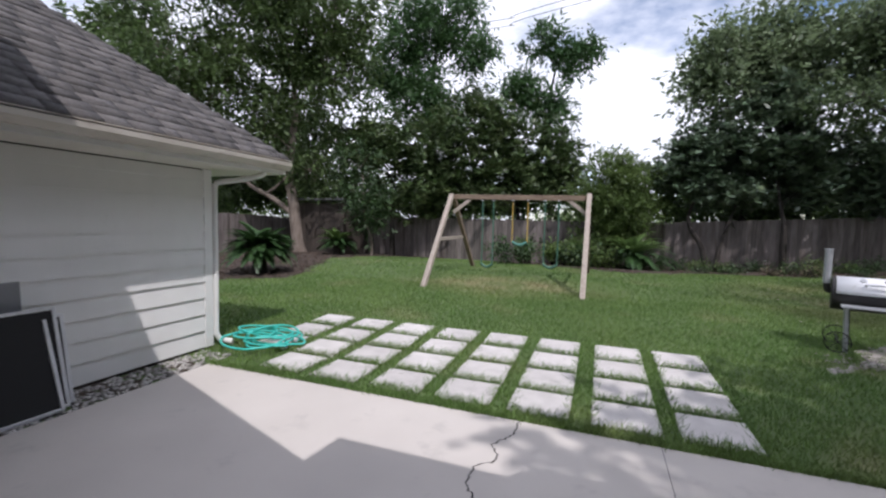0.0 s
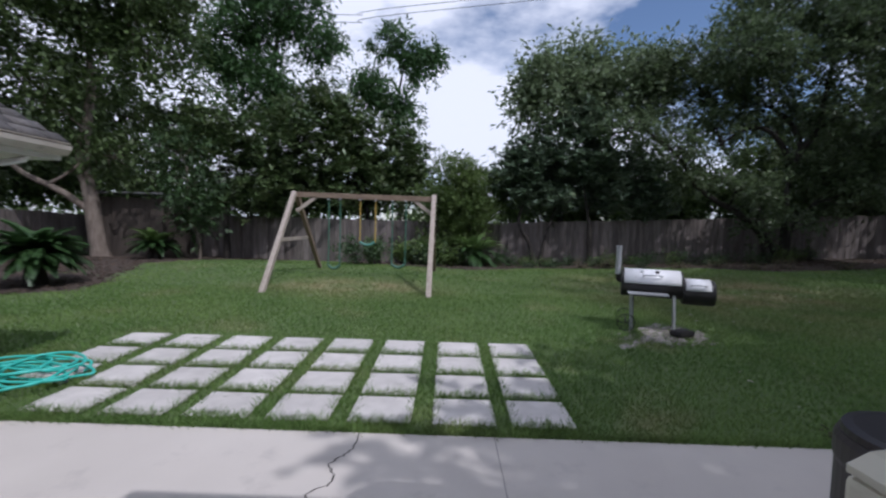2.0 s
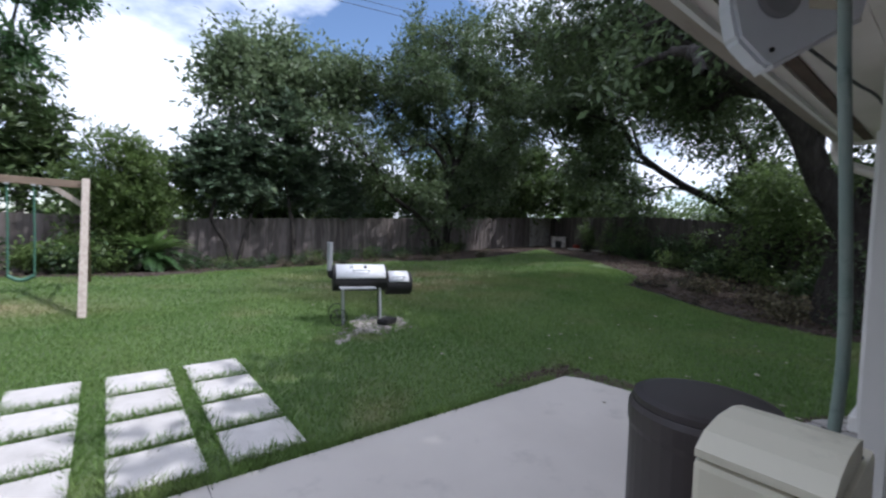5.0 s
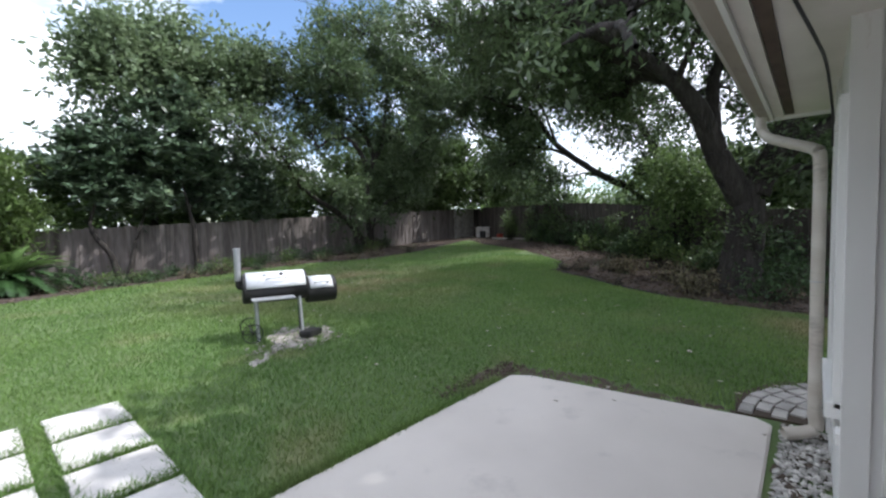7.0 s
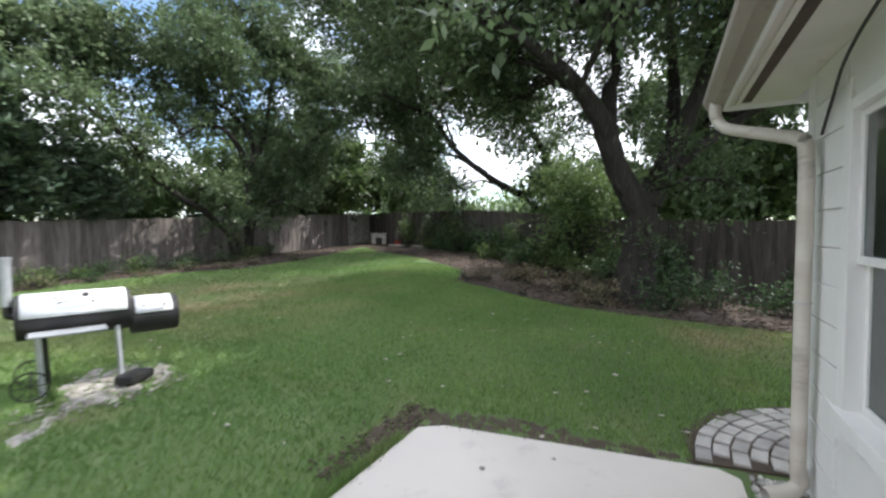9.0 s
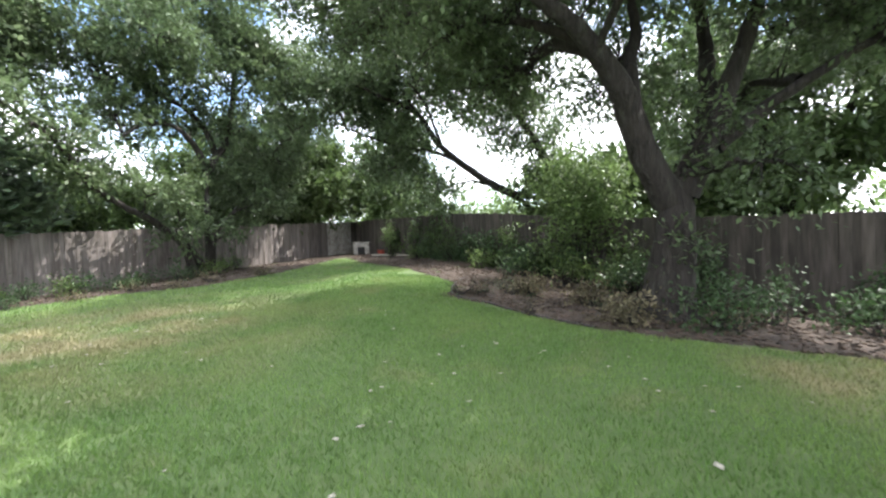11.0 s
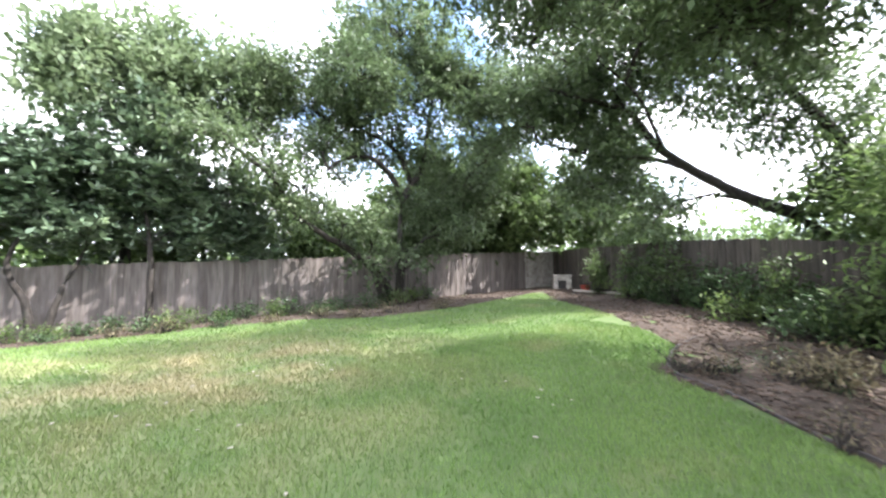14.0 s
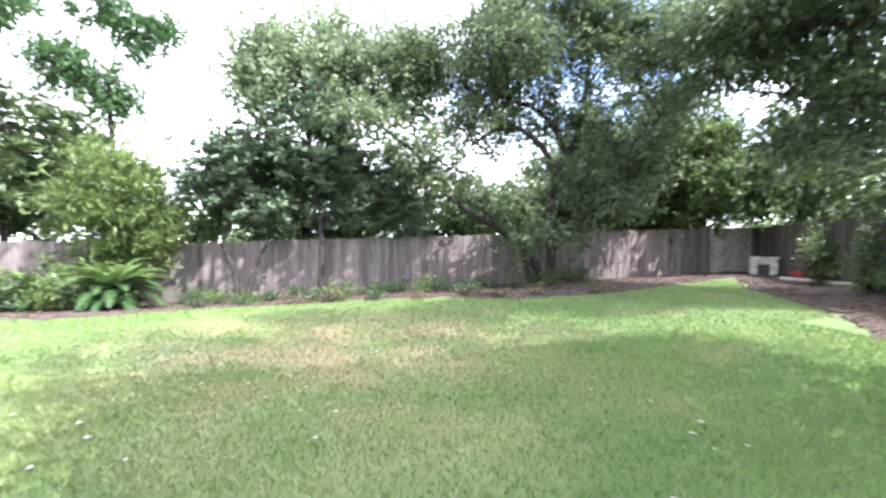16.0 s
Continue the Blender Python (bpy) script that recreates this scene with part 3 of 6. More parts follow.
def shingled(roof, origin, along, up, length, rise, hip_start=None, hip_end=None, near=300, name="shingle"):
    """Shingle tabs laid in courses on a roof plane; the nearest are parts, the others one joined part."""
    origin, along, up = Vector(origin), Vector(along).normalized(), Vector(up).normalized()
    nrm = along.cross(up).normalized()
    if nrm.z < 0:
        nrm = -nrm
    course, tab = 0.14, 0.30
    cells = []
    rng_ = random.Random(21)
    row = 0
    while row * course < rise:
        d = row * course
        s = hip_start(d) if hip_start else 0.0
        e = hip_end(d) if hip_end else length
        p = s - (row % 3) * 0.11
        while p < e:
            w = tab * rng_.choice((0.55, 0.8, 1.0, 1.0))
            a, b = max(p, s), min(p + w - 0.006, e)
            if b - a > 0.03:
                cells.append((a, b, d, rng_.choice((0.004, 0.008, 0.013))))
            p += w
        row += 1
    cells.sort(key=lambda c: c[2] + abs(c[0] - 1.5) * 0.25)
    joined_v, joined_f = [], []
    for i, (a, b, d, t) in enumerate(cells):
        pts = []
        for q, r, hgt in ((a, d - 0.012, t + 0.006), (b, d - 0.012, t + 0.006), (b, d + course, 0.003), (a, d + course, 0.003),
                          (a, d - 0.012, 0.0), (b, d - 0.012, 0.0), (b, d + course, -0.002), (a, d + course, -0.002)):
            pts.append(origin + along * q + up * r + nrm * hgt)
        faces = [(0, 1, 2, 3), (4, 5, 1, 0), (5, 6, 2, 1), (7, 4, 0, 3)]
        if i < near:
            raw(name, pts, faces, M_SHINGLE, roof)
        else:
            k = len(joined_v)
            joined_v += pts
            joined_f += [tuple(k + j for j in f) for f in faces]
    if joined_v:
        tagged(raw("shingles", joined_v, joined_f, M_SHINGLE_FAR, roof), "grey asphalt shingles in courses", kind="stuff")


# garage wing: long white lap-sided wall, hipped shingle roof
GX, GY = -4.61, -0.2
wall_garage = tagged(part("wall_garage", box(GX - 0.16, GX, -8.0, GY, -0.05, 2.26), M_DARKGAP), "white lap-sided garage wall in half shade", "wall", kind="structure")
siding_wall(wall_garage, GX + 0.001, -7.98, GY - 0.1, 0.03, 2.22)
part("corner_board", box(GX - 0.02, GX + 0.03, GY - 0.1, GY + 0.012, 0.02, 2.23, 0.004), M_TRIM, wall_garage, "white vertical corner board")
wall_garage_end = tagged(part("wall_garage_end", box(-9.5, GX - 0.17, GY - 0.16, GY, -0.05, 2.26), M_SIDING), "white end wall of the garage", "wall", kind="structure")
soffit_g = tagged(part("ceiling_garage_eave", box(-9.9, -4.02, -8.0, 0.44, 2.235, 2.262), M_SOFFIT), "painted boxed soffit of the garage eave", "soffit", kind="structure")
roof_g = thing("roof_garage", "grey shingled hip roof over the garage", "roof", kind="structure")
PITCH = 0.82
ex, ey, ez = -3.97, 0.48, 2.40
bm = bmesh.new()
tip, low = Vector((ex, ey, ez)), Vector((ex, -8, ez))
hip = Vector((ex - 3.0, ey - 3.0, ez + 3.0 * PITCH))
hiplow = Vector((ex - 3.0, -8, ez + 3.0 * PITCH))
west = Vector((ex - 6.0, ey, ez))
f1 = bm.faces.new([bm.verts.new(p) for p in (tip, hip, hiplow, low)])
f2 = bm.faces.new([bm.verts.new(p) for p in (tip, west, hip)])
f3 = bm.faces.new([bm.verts.new(p) for p in (west, Vector((ex - 6, -8, ez)), hiplow, hip)])
bmesh.ops.solidify(bm, geom=bm.faces[:], thickness=0.03)
part("roof_deck", bm, M_SHINGLE_FAR, roof_g)
slope = math.hypot(1, PITCH)
shingled(roof_g, (ex + 0.02, ey, ez + 0.03), (0, -1, 0), (-1, 0, PITCH), 6.5, 3.0 * slope, hip_start=lambda d: d / slope)
part("fascia", box(ex - 0.06, ex - 0.035, -8, ey - 0.02, 2.235, 2.395), M_TRIM, roof_g, "white fascia board")
part("fascia", box(ex - 5.9, ex - 0.062, ey - 0.045, ey - 0.02, 2.235, 2.395), M_TRIM, roof_g, "white fascia board")
gutter_profile((ex - 0.034, ey - 0.02, 2.385), (ex - 0.034, -8, 2.385), (1, 0, 0), "gutter", roof_g)
part("drip_edge", bar((ex + 0.01, -8, 2.41), (ex + 0.01, ey, 2.41), 0.1, 0.008), M_GUTTER, roof_g)
downpipe_g = thing("downspout", "white downspout at the garage corner", "downspout")
tube("pipe", [(-4.1, 0.2, 2.28), (-4.12, 0.16, 2.2), (-4.35, 0.02, 2.13), (-4.56, -0.12, 2.08), (-4.59, -0.14, 1.95), (-4.59, -0.14, 1.0), (-4.59, -0.14, 0.14)], 0.034, M_TRIM, downpipe_g, n=40)
tube("shoe", [(-4.59, -0.14, 0.16), (-4.56, -0.1, 0.08), (-4.42, -0.04, 0.05)], 0.037, M_TRIM, downpipe_g, "elbow at the foot of the pipe")

# main wing with the windows
WY, WX = -3.32, 4.62
WH = 2.6
wall_main = tagged(part("wall_north", box(3.0, 3.1, WY - 0.15, WY, -0.05, WH), M_SIDING), "white painted wall below the eave", "wall", kind="structure")
for x0, x1, z0, z1 in ((3.1, 3.98, -0.05, 0.66), (3.1, 3.98, 2.25, WH), (3.98, WX, -0.05, WH)):
    part("panel", box(x0 + 0.001, x1, WY - 0.15, WY, z0, z1), M_SIDING, wall_main)
z = 0.09
while z < 2.4:
    part("board", box(4.06, WX - 0.09, WY, WY + 0.014, z, z + 0.196, 0.004), M_SIDING, wall_main)
    z += 0.206
part("corner_board", box(WX - 0.09, WX + 0.02, WY - 0.02, WY + 0.022, 0.03, WH - 0.02, 0.004), M_TRIM, wall_main, "white corner board")
part("band", box(3.02, 4.05, WY, WY + 0.02, 0.56, 0.62, 0.004), M_TRIM, wall_main)
part("casing", box(3.98, 4.055, WY, WY + 0.018, 0.62, 2.36, 0.004), M_TRIM, wall_main, "white window casing")
wall_east = tagged(part("wall_east", box(WX - 0.15, WX, -9, WY - 0.151, -0.05, WH), M_SIDING), "white end wall of the house", "wall", kind="structure")
wall_west = tagged(part("wall_alcove", box(3.0, 3.15, -8, WY - 0.151, -0.05, WH), M_SIDING), "white alcove wall beside the patio", "wall", kind="structure")
part("corner_board", box(2.975, 2.998, WY - 0.1, WY + 0.004, 0.0, WH - 0.02, 0.004), M_TRIM, wall_west, "white corner trim")
part("batten", box(2.98, 2.998, WY - 0.26, WY - 0.14, 0.0, WH - 0.02, 0.004), M_TRIM, wall_west)
tagged(part("wall_south", box(GX - 0.16, 4.67, -8.15, -8.0, -0.05, 4.5), M_SIDING), "white house wall closing the patio", "wall", kind="structure")
tagged(part("floor_room", box(3.16, 4.46, -8, WY - 0.16, 0.1, 0.14), M_ROOM), "plain indoor floor", "floor", kind="structure")
tagged(part("wall_room", box(3.16, 4.46, -6.1, -6.0, 0.14, WH - 0.01), M_ROOM), "plain indoor wall", "wall", kind="structure")


def window(at_x, width, z0, z1):
    w = thing("window_1", "white double-hung window with dark panes", "window", (at_x, WY, z0), kind="structure")
    h = z1 - z0
    part("window_frame", box(0, 0.06, -0.08, 0.03, 0, h, 0.006), M_TRIM, w)
    part("window_frame", box(width - 0.06, width, -0.08, 0.03, 0, h, 0.006), M_TRIM, w)
    part("window_frame", box(0.06, width - 0.06, -0.08, 0.03, h - 0.06, h, 0.006), M_TRIM, w)
    part("window_sill", box(-0.0, width, -0.08, 0.06, -0.05, 0.035, 0.008), M_TRIM, w, "white projecting sill")
    mid = h * 0.5
    for y, a, b in ((-0.02, mid - 0.02, h - 0.06), (-0.055, 0.035, mid + 0.02)):
        sash = part("sash", box(0.06, 0.1, y - 0.015, y + 0.015, a, b, 0.004), M_TRIM, w)
        part("rail", box(width - 0.1, width - 0.06, y - 0.015, y + 0.015, a, b, 0.004), M_TRIM, sash)
        part("rail", box(0.1, width - 0.1, y - 0.015, y + 0.015, a, a + 0.04, 0.004), M_TRIM, sash)
        part("rail", box(0.1, width - 0.1, y - 0.015, y + 0.015, b - 0.04, b, 0.004), M_TRIM, sash)
        part("pane", box(0.095, width - 0.095, y - 0.003, y + 0.003, a + 0.035, b - 0.035), M_GLASS, sash, "dark reflecting glass")
    return w


window(3.1, 0.88, 0.71, 2.25)

EAVE_W = 0.86
soffit_m = tagged(part("ceiling_main_eave", box(EAVE_W, 5.12, WY - 0.02, -2.92, 2.56, 2.585), M_SOFFIT), "cream painted soffit with a rusty vent strip", "soffit", kind="structure")
part("vent_strip", box(1.0, 5.0, -3.06, -3.0, 2.545, 2.5585), M_RUST, soffit_m, "dark soffit vent")
part("soffit_batten", box(1.0, 5.02, -2.995, -2.965, 2.535, 2.5585), M_SOFFIT, soffit_m)
tagged(part("ceiling_alcove", box(EAVE_W, 2.99, -8.0, WY - 0.021, 2.562, 2.587), M_SOFFIT), "cream painted porch ceiling", "ceiling", kind="structure")
roof_m = thing("roof_main", "grey shingled roof over the window wall", "roof", kind="structure")
bm = bmesh.new()
eave_w, eave_e = Vector((EAVE_W, -2.86, 2.67)), Vector((5.15, -2.86, 2.67))
for quad in ((eave_w, eave_e, eave_e + Vector((-2.6, -2.6, 2.1)), eave_w + Vector((0, -2.6, 2.1))),
             (eave_w + Vector((0, -2.6, 2.1)), eave_e + Vector((-2.6, -2.6, 2.1)), eave_e + Vector((-2.6, -6.2, 0.2)), eave_w + Vector((0, -6.2, 0.2)))):
    bm.faces.new([bm.verts.new(p) for p in quad])
bm.faces.new([bm.verts.new(p) for p in (eave_e, eave_e + Vector((0, -6, 0)), eave_e + Vector((-2.6, -2.6, 2.1)))])
bmesh.ops.solidify(bm, geom=bm.faces[:], thickness=0.04)
part("roof_deck", bm, M_SHINGLE_FAR, roof_m)
part("fascia", box(EAVE_W, 5.12, -2.918, -2.895, 2.53, 2.67), M_TRIM, roof_m, "weathered fascia board")
part("fascia", box(5.122, 5.145, -8.5, -2.92, 2.53, 2.67), M_TRIM, roof_m, "weathered fascia board")
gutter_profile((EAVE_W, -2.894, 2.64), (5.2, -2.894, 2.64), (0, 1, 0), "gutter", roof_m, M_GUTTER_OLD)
# unseen porch gable over the back of the patio, shaped to cast its shadow
roof_p = thing("roof_shadow_caster", "unseen shingled porch gable shaped to cast the patio shadow", "roof", kind="structure")
bm = bmesh.new()
# the last two planes are added out of view to complete the patio shadow
for quad in (((-0.46, -3.25, 2.4), (-0.46, -8, 2.4), (-3.6, -8, 5.4), (-3.6, -3.25, 5.4)), ((-3.6, -3.25, 5.4), (-3.6, -8, 5.4), (-6.8, -8, 4.2), (-6.8, -4.6, 4.2)),
             ((-0.1, -3.42, 3.5), (1.4, -3.42, 3.5), (1.4, -8, 4.6), (-0.1, -8, 4.6)), ((-0.46, -4.6, 2.42), (-0.1, -3.42, 3.5), (-0.1, -8, 4.6), (-0.46, -8, 2.42))):
    bm.faces.new([bm.verts.new(p) for p in quad])
bmesh.ops.solidify(bm, geom=bm.faces[:], thickness=0.05)
part("roof_deck", bm, M_SHINGLE_FAR, roof_p)
downpipe = thing("downspout", "cream downspout with stained joints at the window corner", "downspout")
tube("pipe", [(4.95, -2.84, 2.56), (4.95, -2.84, 2.46), (4.9, -2.88, 2.37), (4.78, -2.95, 2.31), (4.5, -3.13, 2.2), (4.4, -3.2, 2.15), (4.36, -3.23, 2.04), (4.36, -3.23, 1.2), (4.36, -3.23, 0.2)], 0.04, M_GUTTER, downpipe, n=60)
tube("shoe", [(4.36, -3.23, 0.22), (4.36, -3.23, 0.1), (4.26, -3.06, 0.06)], 0.045, M_GUTTER, downpipe, "elbow at the foot of the pipe")
tube("strap", [(4.36, -3.275, 1.2), (4.405, -3.23, 1.2), (4.36, -3.185, 1.2), (4.315, -3.23, 1.2), (4.36, -3.275, 1.2)], 0.004, M_STEEL, downpipe, n=20)
cable = thing("cable", "sagging dark cable pinned under the soffit", "cable")
tube("wire", [(2.3, -3.1, 2.55), (3.0, -3.2, 2.5), (3.5, -3.24, 2.52), (3.95, -3.27, 2.44), (4.2, -3.29, 2.3), (4.34, -3.29, 2.16)], 0.008, M_CABLE, cable, n=40)

# ---- things on the patio ----
def window_screen(y, lean, w, h, x0, label, filled=M_SCREEN):
    s = thing("window_screen", label, "window screen", (x0, y, 0.013), "screens leaning on the wall")
    t = 0.018
    top = lean
    for name, a, b in (("rail", (0, -w / 2, 0.012), (0, w / 2, 0.012)), ("rail", (-top, -w / 2, h), (-top, w / 2, h)), ("stile", (0, -w / 2 + 0.012, 0.02), (-top, -w / 2 + 0.012, h)), ("stile", (0, w / 2 - 0.012, 0.02), (-top, w / 2 - 0.012, h))):
        part(name, bar(a, b, 0.03, 0.026, bevel=0.003), M_ALU, s, "white aluminium rail")
    part("mesh", bar((-top * 0.02, 0, 0.02), (-top * 0.98, 0, h - 0.012), w - 0.04, 0.004), filled, s, "fine black insect mesh")
    return s


window_screen(-2.33, 0.24, 0.62, 0.80, -4.16, "black window screen in a white frame, leaning")
window_screen(-2.2, 0.17, 0.5, 0.83, -4.22, "tall window screen in a white frame, leaning on the wall")
window_screen(-2.09, 0.12, 0.4, 0.76, -4.28, "narrow window screen leaning on the wall")
window_screen(-2.9, 0.22, 0.5, 0.82, -4.2, "window screen with a black mesh behind the others")
panel = thing("grey_panel", "grey board propped behind the screens", "panel", (-4.5, -2.32, 0.013))
part("sheet", bar((0, 0, 0), (-0.07, 0, 1.06), 0.45, 0.02, bevel=0.004), M_GREYPANEL, panel)

hose = thing("garden_hose", "coiled teal garden hose on the grass", "hose", (-4.05, 0.12, 0))
rng_h = random.Random(8)
loops = []
for k in range(150):
    a = k * 0.32
    rx, ry = 0.34 + 0.12 * math.sin(k * 0.11) + rng_h.uniform(-0.02, 0.02), 0.27 + 0.1 * math.cos(k * 0.17)
    loops.append((rx * math.cos(a) + 0.16 * math.sin(k * 0.045), ry * math.sin(a) + 0.14 * math.cos(k * 0.05), 0.045 + 0.035 * abs(math.sin(k * 0.21)) + 0.0006 * k))
tube("hose", loops, 0.014, M_HOSE_TEAL, hose, sides=8, n=700)
tube("coupling", [(loops[0][0], loops[0][1], loops[0][2]), (loops[0][0] + 0.03, loops[0][1] + 0.05, loops[0][2])], 0.017, M_STEEL, hose, "brass coupling", n=4)

tank = thing("softener_tank", "dark round water-softener tank beside the wall", "tank", (0.82, -3.355, 0.013))
part("body", lathe([(0.112, 0.0), (0.12, 0.02), (0.12, 1.3), (0.123, 1.31), (0.123, 1.34), (0.118, 1.35)], 40), M_TANK, tank, smooth=False)
part("lid", lathe([(0.116, 1.3505), (0.114, 1.36), (0.1, 1.363)], 40), M_TANK, tank, "flat dark lid")
brine = thing("brine_tank", "cream plastic softener cabinet with a curved salt lid", "water softener", (0.726, -3.487, 0.013))
part("body", box(-0.11, 0.146, -0.08, 0.073, 0.0, 1.345, 0.01), M_CREAM, brine)
bm = bmesh.new()
prof = [(-0.11, 1.349), (-0.11, 1.36), (-0.08, 1.377), (-0.03, 1.386), (0.03, 1.386), (0.075, 1.377), (0.075, 1.349)]
rows = [[bm.verts.new((x, y, z)) for x, z in prof] for y in (-0.073, 0.07)]
for k in range(len(prof)):
    m = (k + 1) % len(prof)
    bm.faces.new((rows[0][k], rows[0][m], rows[1][m], rows[1][k]))
for r in rows:
    bm.faces.new(r)
bmesh.ops.recalc_face_normals(bm, faces=bm.faces)
part("lid", bm, M_CREAM, brine, "curved salt lid")
tube("seam", [(0.078, -0.073, 1.35), (0.09, -0.03, 1.352), (0.1, 0.02, 1.35), (0.08, 0.072, 1.346), (0.078, 0.0745, 1.2), (0.078, 0.0745, 0.9)], 0.003, M_DARKGAP, brine, n=16)
tube("pipe", [(0.146, -0.02, 1.2), (0.2, -0.02, 1.2), (0.23, -0.02, 1.1), (0.23, -0.02, 0.0)], 0.01, M_TRIM, brine, "white supply pipe")
tube("pipe", [(0.146, 0.02, 1.27), (0.22, 0.01, 1.27), (0.27, -0.02, 1.2), (0.27, -0.04, 0.0)], 0.01, M_BLACK, brine, "dark drain pipe")

reel = thing("hose_hanger", "white plastic hose hanger fixed under the eave", "hose hanger", (1.44, -3.24, 2.16), turn=-37)
bm = bmesh.new()
outline = [(0.0, 0.0), (0.03, -0.012), (0.28, 0.135), (0.3, 0.2), (0.3, 0.4), (-0.1, 0.4), (-0.1, 0.16), (-0.075, 0.07)]
rows = [[bm.verts.new((x, y, z)) for x, z in outline] for y in (0.0, 0.07)]
for k in range(len(outline)):
    m = (k + 1) % len(outline)
    bm.faces.new((rows[0][k], rows[0][m], rows[1][m], rows[1][k]))
bm.faces.new(rows[0])
bm.faces.new(rows[1][::-1])
bmesh.ops.recalc_face_normals(bm, faces=bm.faces)
bmesh.ops.bevel(bm, geom=bm.edges[:], offset=0.012, segments=2, affect="EDGES")
part("housing", bm, M_WHITEPLASTIC, reel)
part("drum_cover", lathe([(0.062, 0.0), (0.062, 0.008), (0.052, 0.014), (0.0001, 0.016)], 30), M_GREYPANEL, reel, "round grey drum cover").matrix_basis = pose(0.03, -0.001, 0.19, 90)
part("slot", box(0.12, 0.2, -0.004, 0.004, 0.16, 0.3, 0.002), M_CREAM, reel, "cream recessed slot")
part("screw", lathe([(0.007, 0.0), (0.007, 0.004), (0.004, 0.006)], 10), M_BLACK, reel, "black screw head").matrix_basis = pose(0.02, -0.001, 0.04, 90)
part("lip", bar((0.02, 0.03, -0.008), (0.27, 0.03, 0.135), 0.075, 0.012, bevel=0.003), M_ALU, reel)
oldhose = thing("hanging_hose", "faded green hose hanging from the reel", "hose")
tube("hose", [(1.42, -3.36, 2.5), (1.36, -3.41, 2.3), (1.33, -3.43, 2.05), (1.34, -3.45, 1.7), (1.35, -3.46, 1.4), (1.34, -3.45, 1.1), (1.33, -3.44, 0.6), (1.33, -3.44, 0.1), (1.36, -3.42, 0.03), (1.45, -3.38, 0.028)], 0.013, M_HOSE_OLD, oldhose, n=70)

# ---- smoker ----
smoker = thing("offset_smoker", "black and silver offset barrel smoker on ash", "barbecue", (3.32, 2.75, gz(3.32, 2.75)), turn=-20)
R_ = 0.215
bodyz = 0.74
part("barrel", lathe([(0.0001, -0.45), (R_ * 0.97, -0.45), (R_, -0.435), (R_, 0.405), (R_ * 0.97, 0.42), (0.0001, 0.42)], 36, "x"), M_BLACK, smoker).location = (0, 0, bodyz)
part("firebox", lathe([(0.0001, 0.425), (0.19, 0.425), (0.195, 0.44), (0.195, 0.84), (0.185, 0.855), (0.0001, 0.855)], 32, "x"), M_BLACK, smoker, "black steel firebox").location = (0, 0, bodyz - 0.09)


def shell(radius, x0, x1, a0, a1):
    """Part of a barrel's skin, 8 mm thick, from angle a0 to a1 (degrees above the front)."""
    bm = bmesh.new()
    n = 14
    grid = []
    for r in (radius + 0.003, radius + 0.011):
        for x in (x0, x1):
            grid.append([bm.verts.new((x, -r * math.cos(radians(a0 + (a1 - a0) * k / n)), r * math.sin(radians(a0 + (a1 - a0) * k / n)))) for k in range(n + 1)])
    i0, i1, o0, o1 = grid
    for k in range(n):
        for p, q in ((o0, o1), (i1, i0), (i0, o0), (o1, i1)):
            bm.faces.new((p[k], p[k + 1], q[k + 1], q[k]))
    for k in (0, n):
        bm.faces.new((i0[k], o0[k], o1[k], i1[k]))
    bmesh.ops.recalc_face_normals(bm, faces=bm.faces)
    return bm


lid = part("lid", shell(R_, -0.41, 0.385, 4, 150), M_SILVER, smoker, "silver painted lid with soot stains", True)
lid.location = (0, 0, bodyz)
tube("handle", [(-0.13, -0.18, 0.13), (-0.13, -0.225, 0.15), (0.11, -0.225, 0.15), (0.11, -0.18, 0.13)], 0.009, M_STEEL, lid, "wire lid handle")
part("gauge", lathe([(0.03, -0.01), (0.03, 0.012), (0.024, 0.016)], 16), M_STEEL, lid, "round thermometer").matrix_basis = pose(-0.16, -0.12, 0.19, 32)
part("gauge", lathe([(0.03, -0.01), (0.03, 0.012), (0.024, 0.016)], 16), M_BLACK, lid).matrix_basis = pose(0.06, -0.12, 0.19, 32)
flid = part("firebox_lid", shell(0.195, 0.455, 0.79, 12, 140), M_SILVER, smoker, "silver firebox lid", True)
flid.location = (0, 0, bodyz - 0.09)
tube("handle", [(0.53, -0.17, 0.11), (0.53, -0.21, 0.13), (0.71, -0.21, 0.13), (0.71, -0.17, 0.11)], 0.008, M_STEEL, flid, "wire handle")
part("front_shelf", box(-0.36, 0.2, -0.47, -0.215, bodyz - 0.13, bodyz - 0.112, 0.004), M_STEEL, smoker, "pale front shelf")
part("chimney", lathe([(0.042, 0), (0.042, 0.44), (0.05, 0.44), (0.05, 0.46), (0.04, 0.46)], 20), M_STEEL, smoker, "silver chimney stack").location = (-0.5, 0.02, bodyz + 0.12)
tube("elbow", [(-0.44, 0.02, bodyz + 0.02), (-0.49, 0.02, bodyz + 0.04), (-0.5, 0.02, bodyz + 0.13)], 0.04, M_BLACK, smoker, n=10)
for lx_, ly_, ang in ((-0.3, -0.14, 0), (-0.26, 0.16, 0.05), (0.3, -0.14, 0.0), (0.34, 0.16, 0.05)):
    part("leg", bar((lx_, ly_, bodyz - 0.15), (lx_ + 0.02, ly_ * 1.35, 0.0), 0.035, 0.035, bevel=0.004), M_STEEL if ly_ < 0 else M_BLACK, smoker)
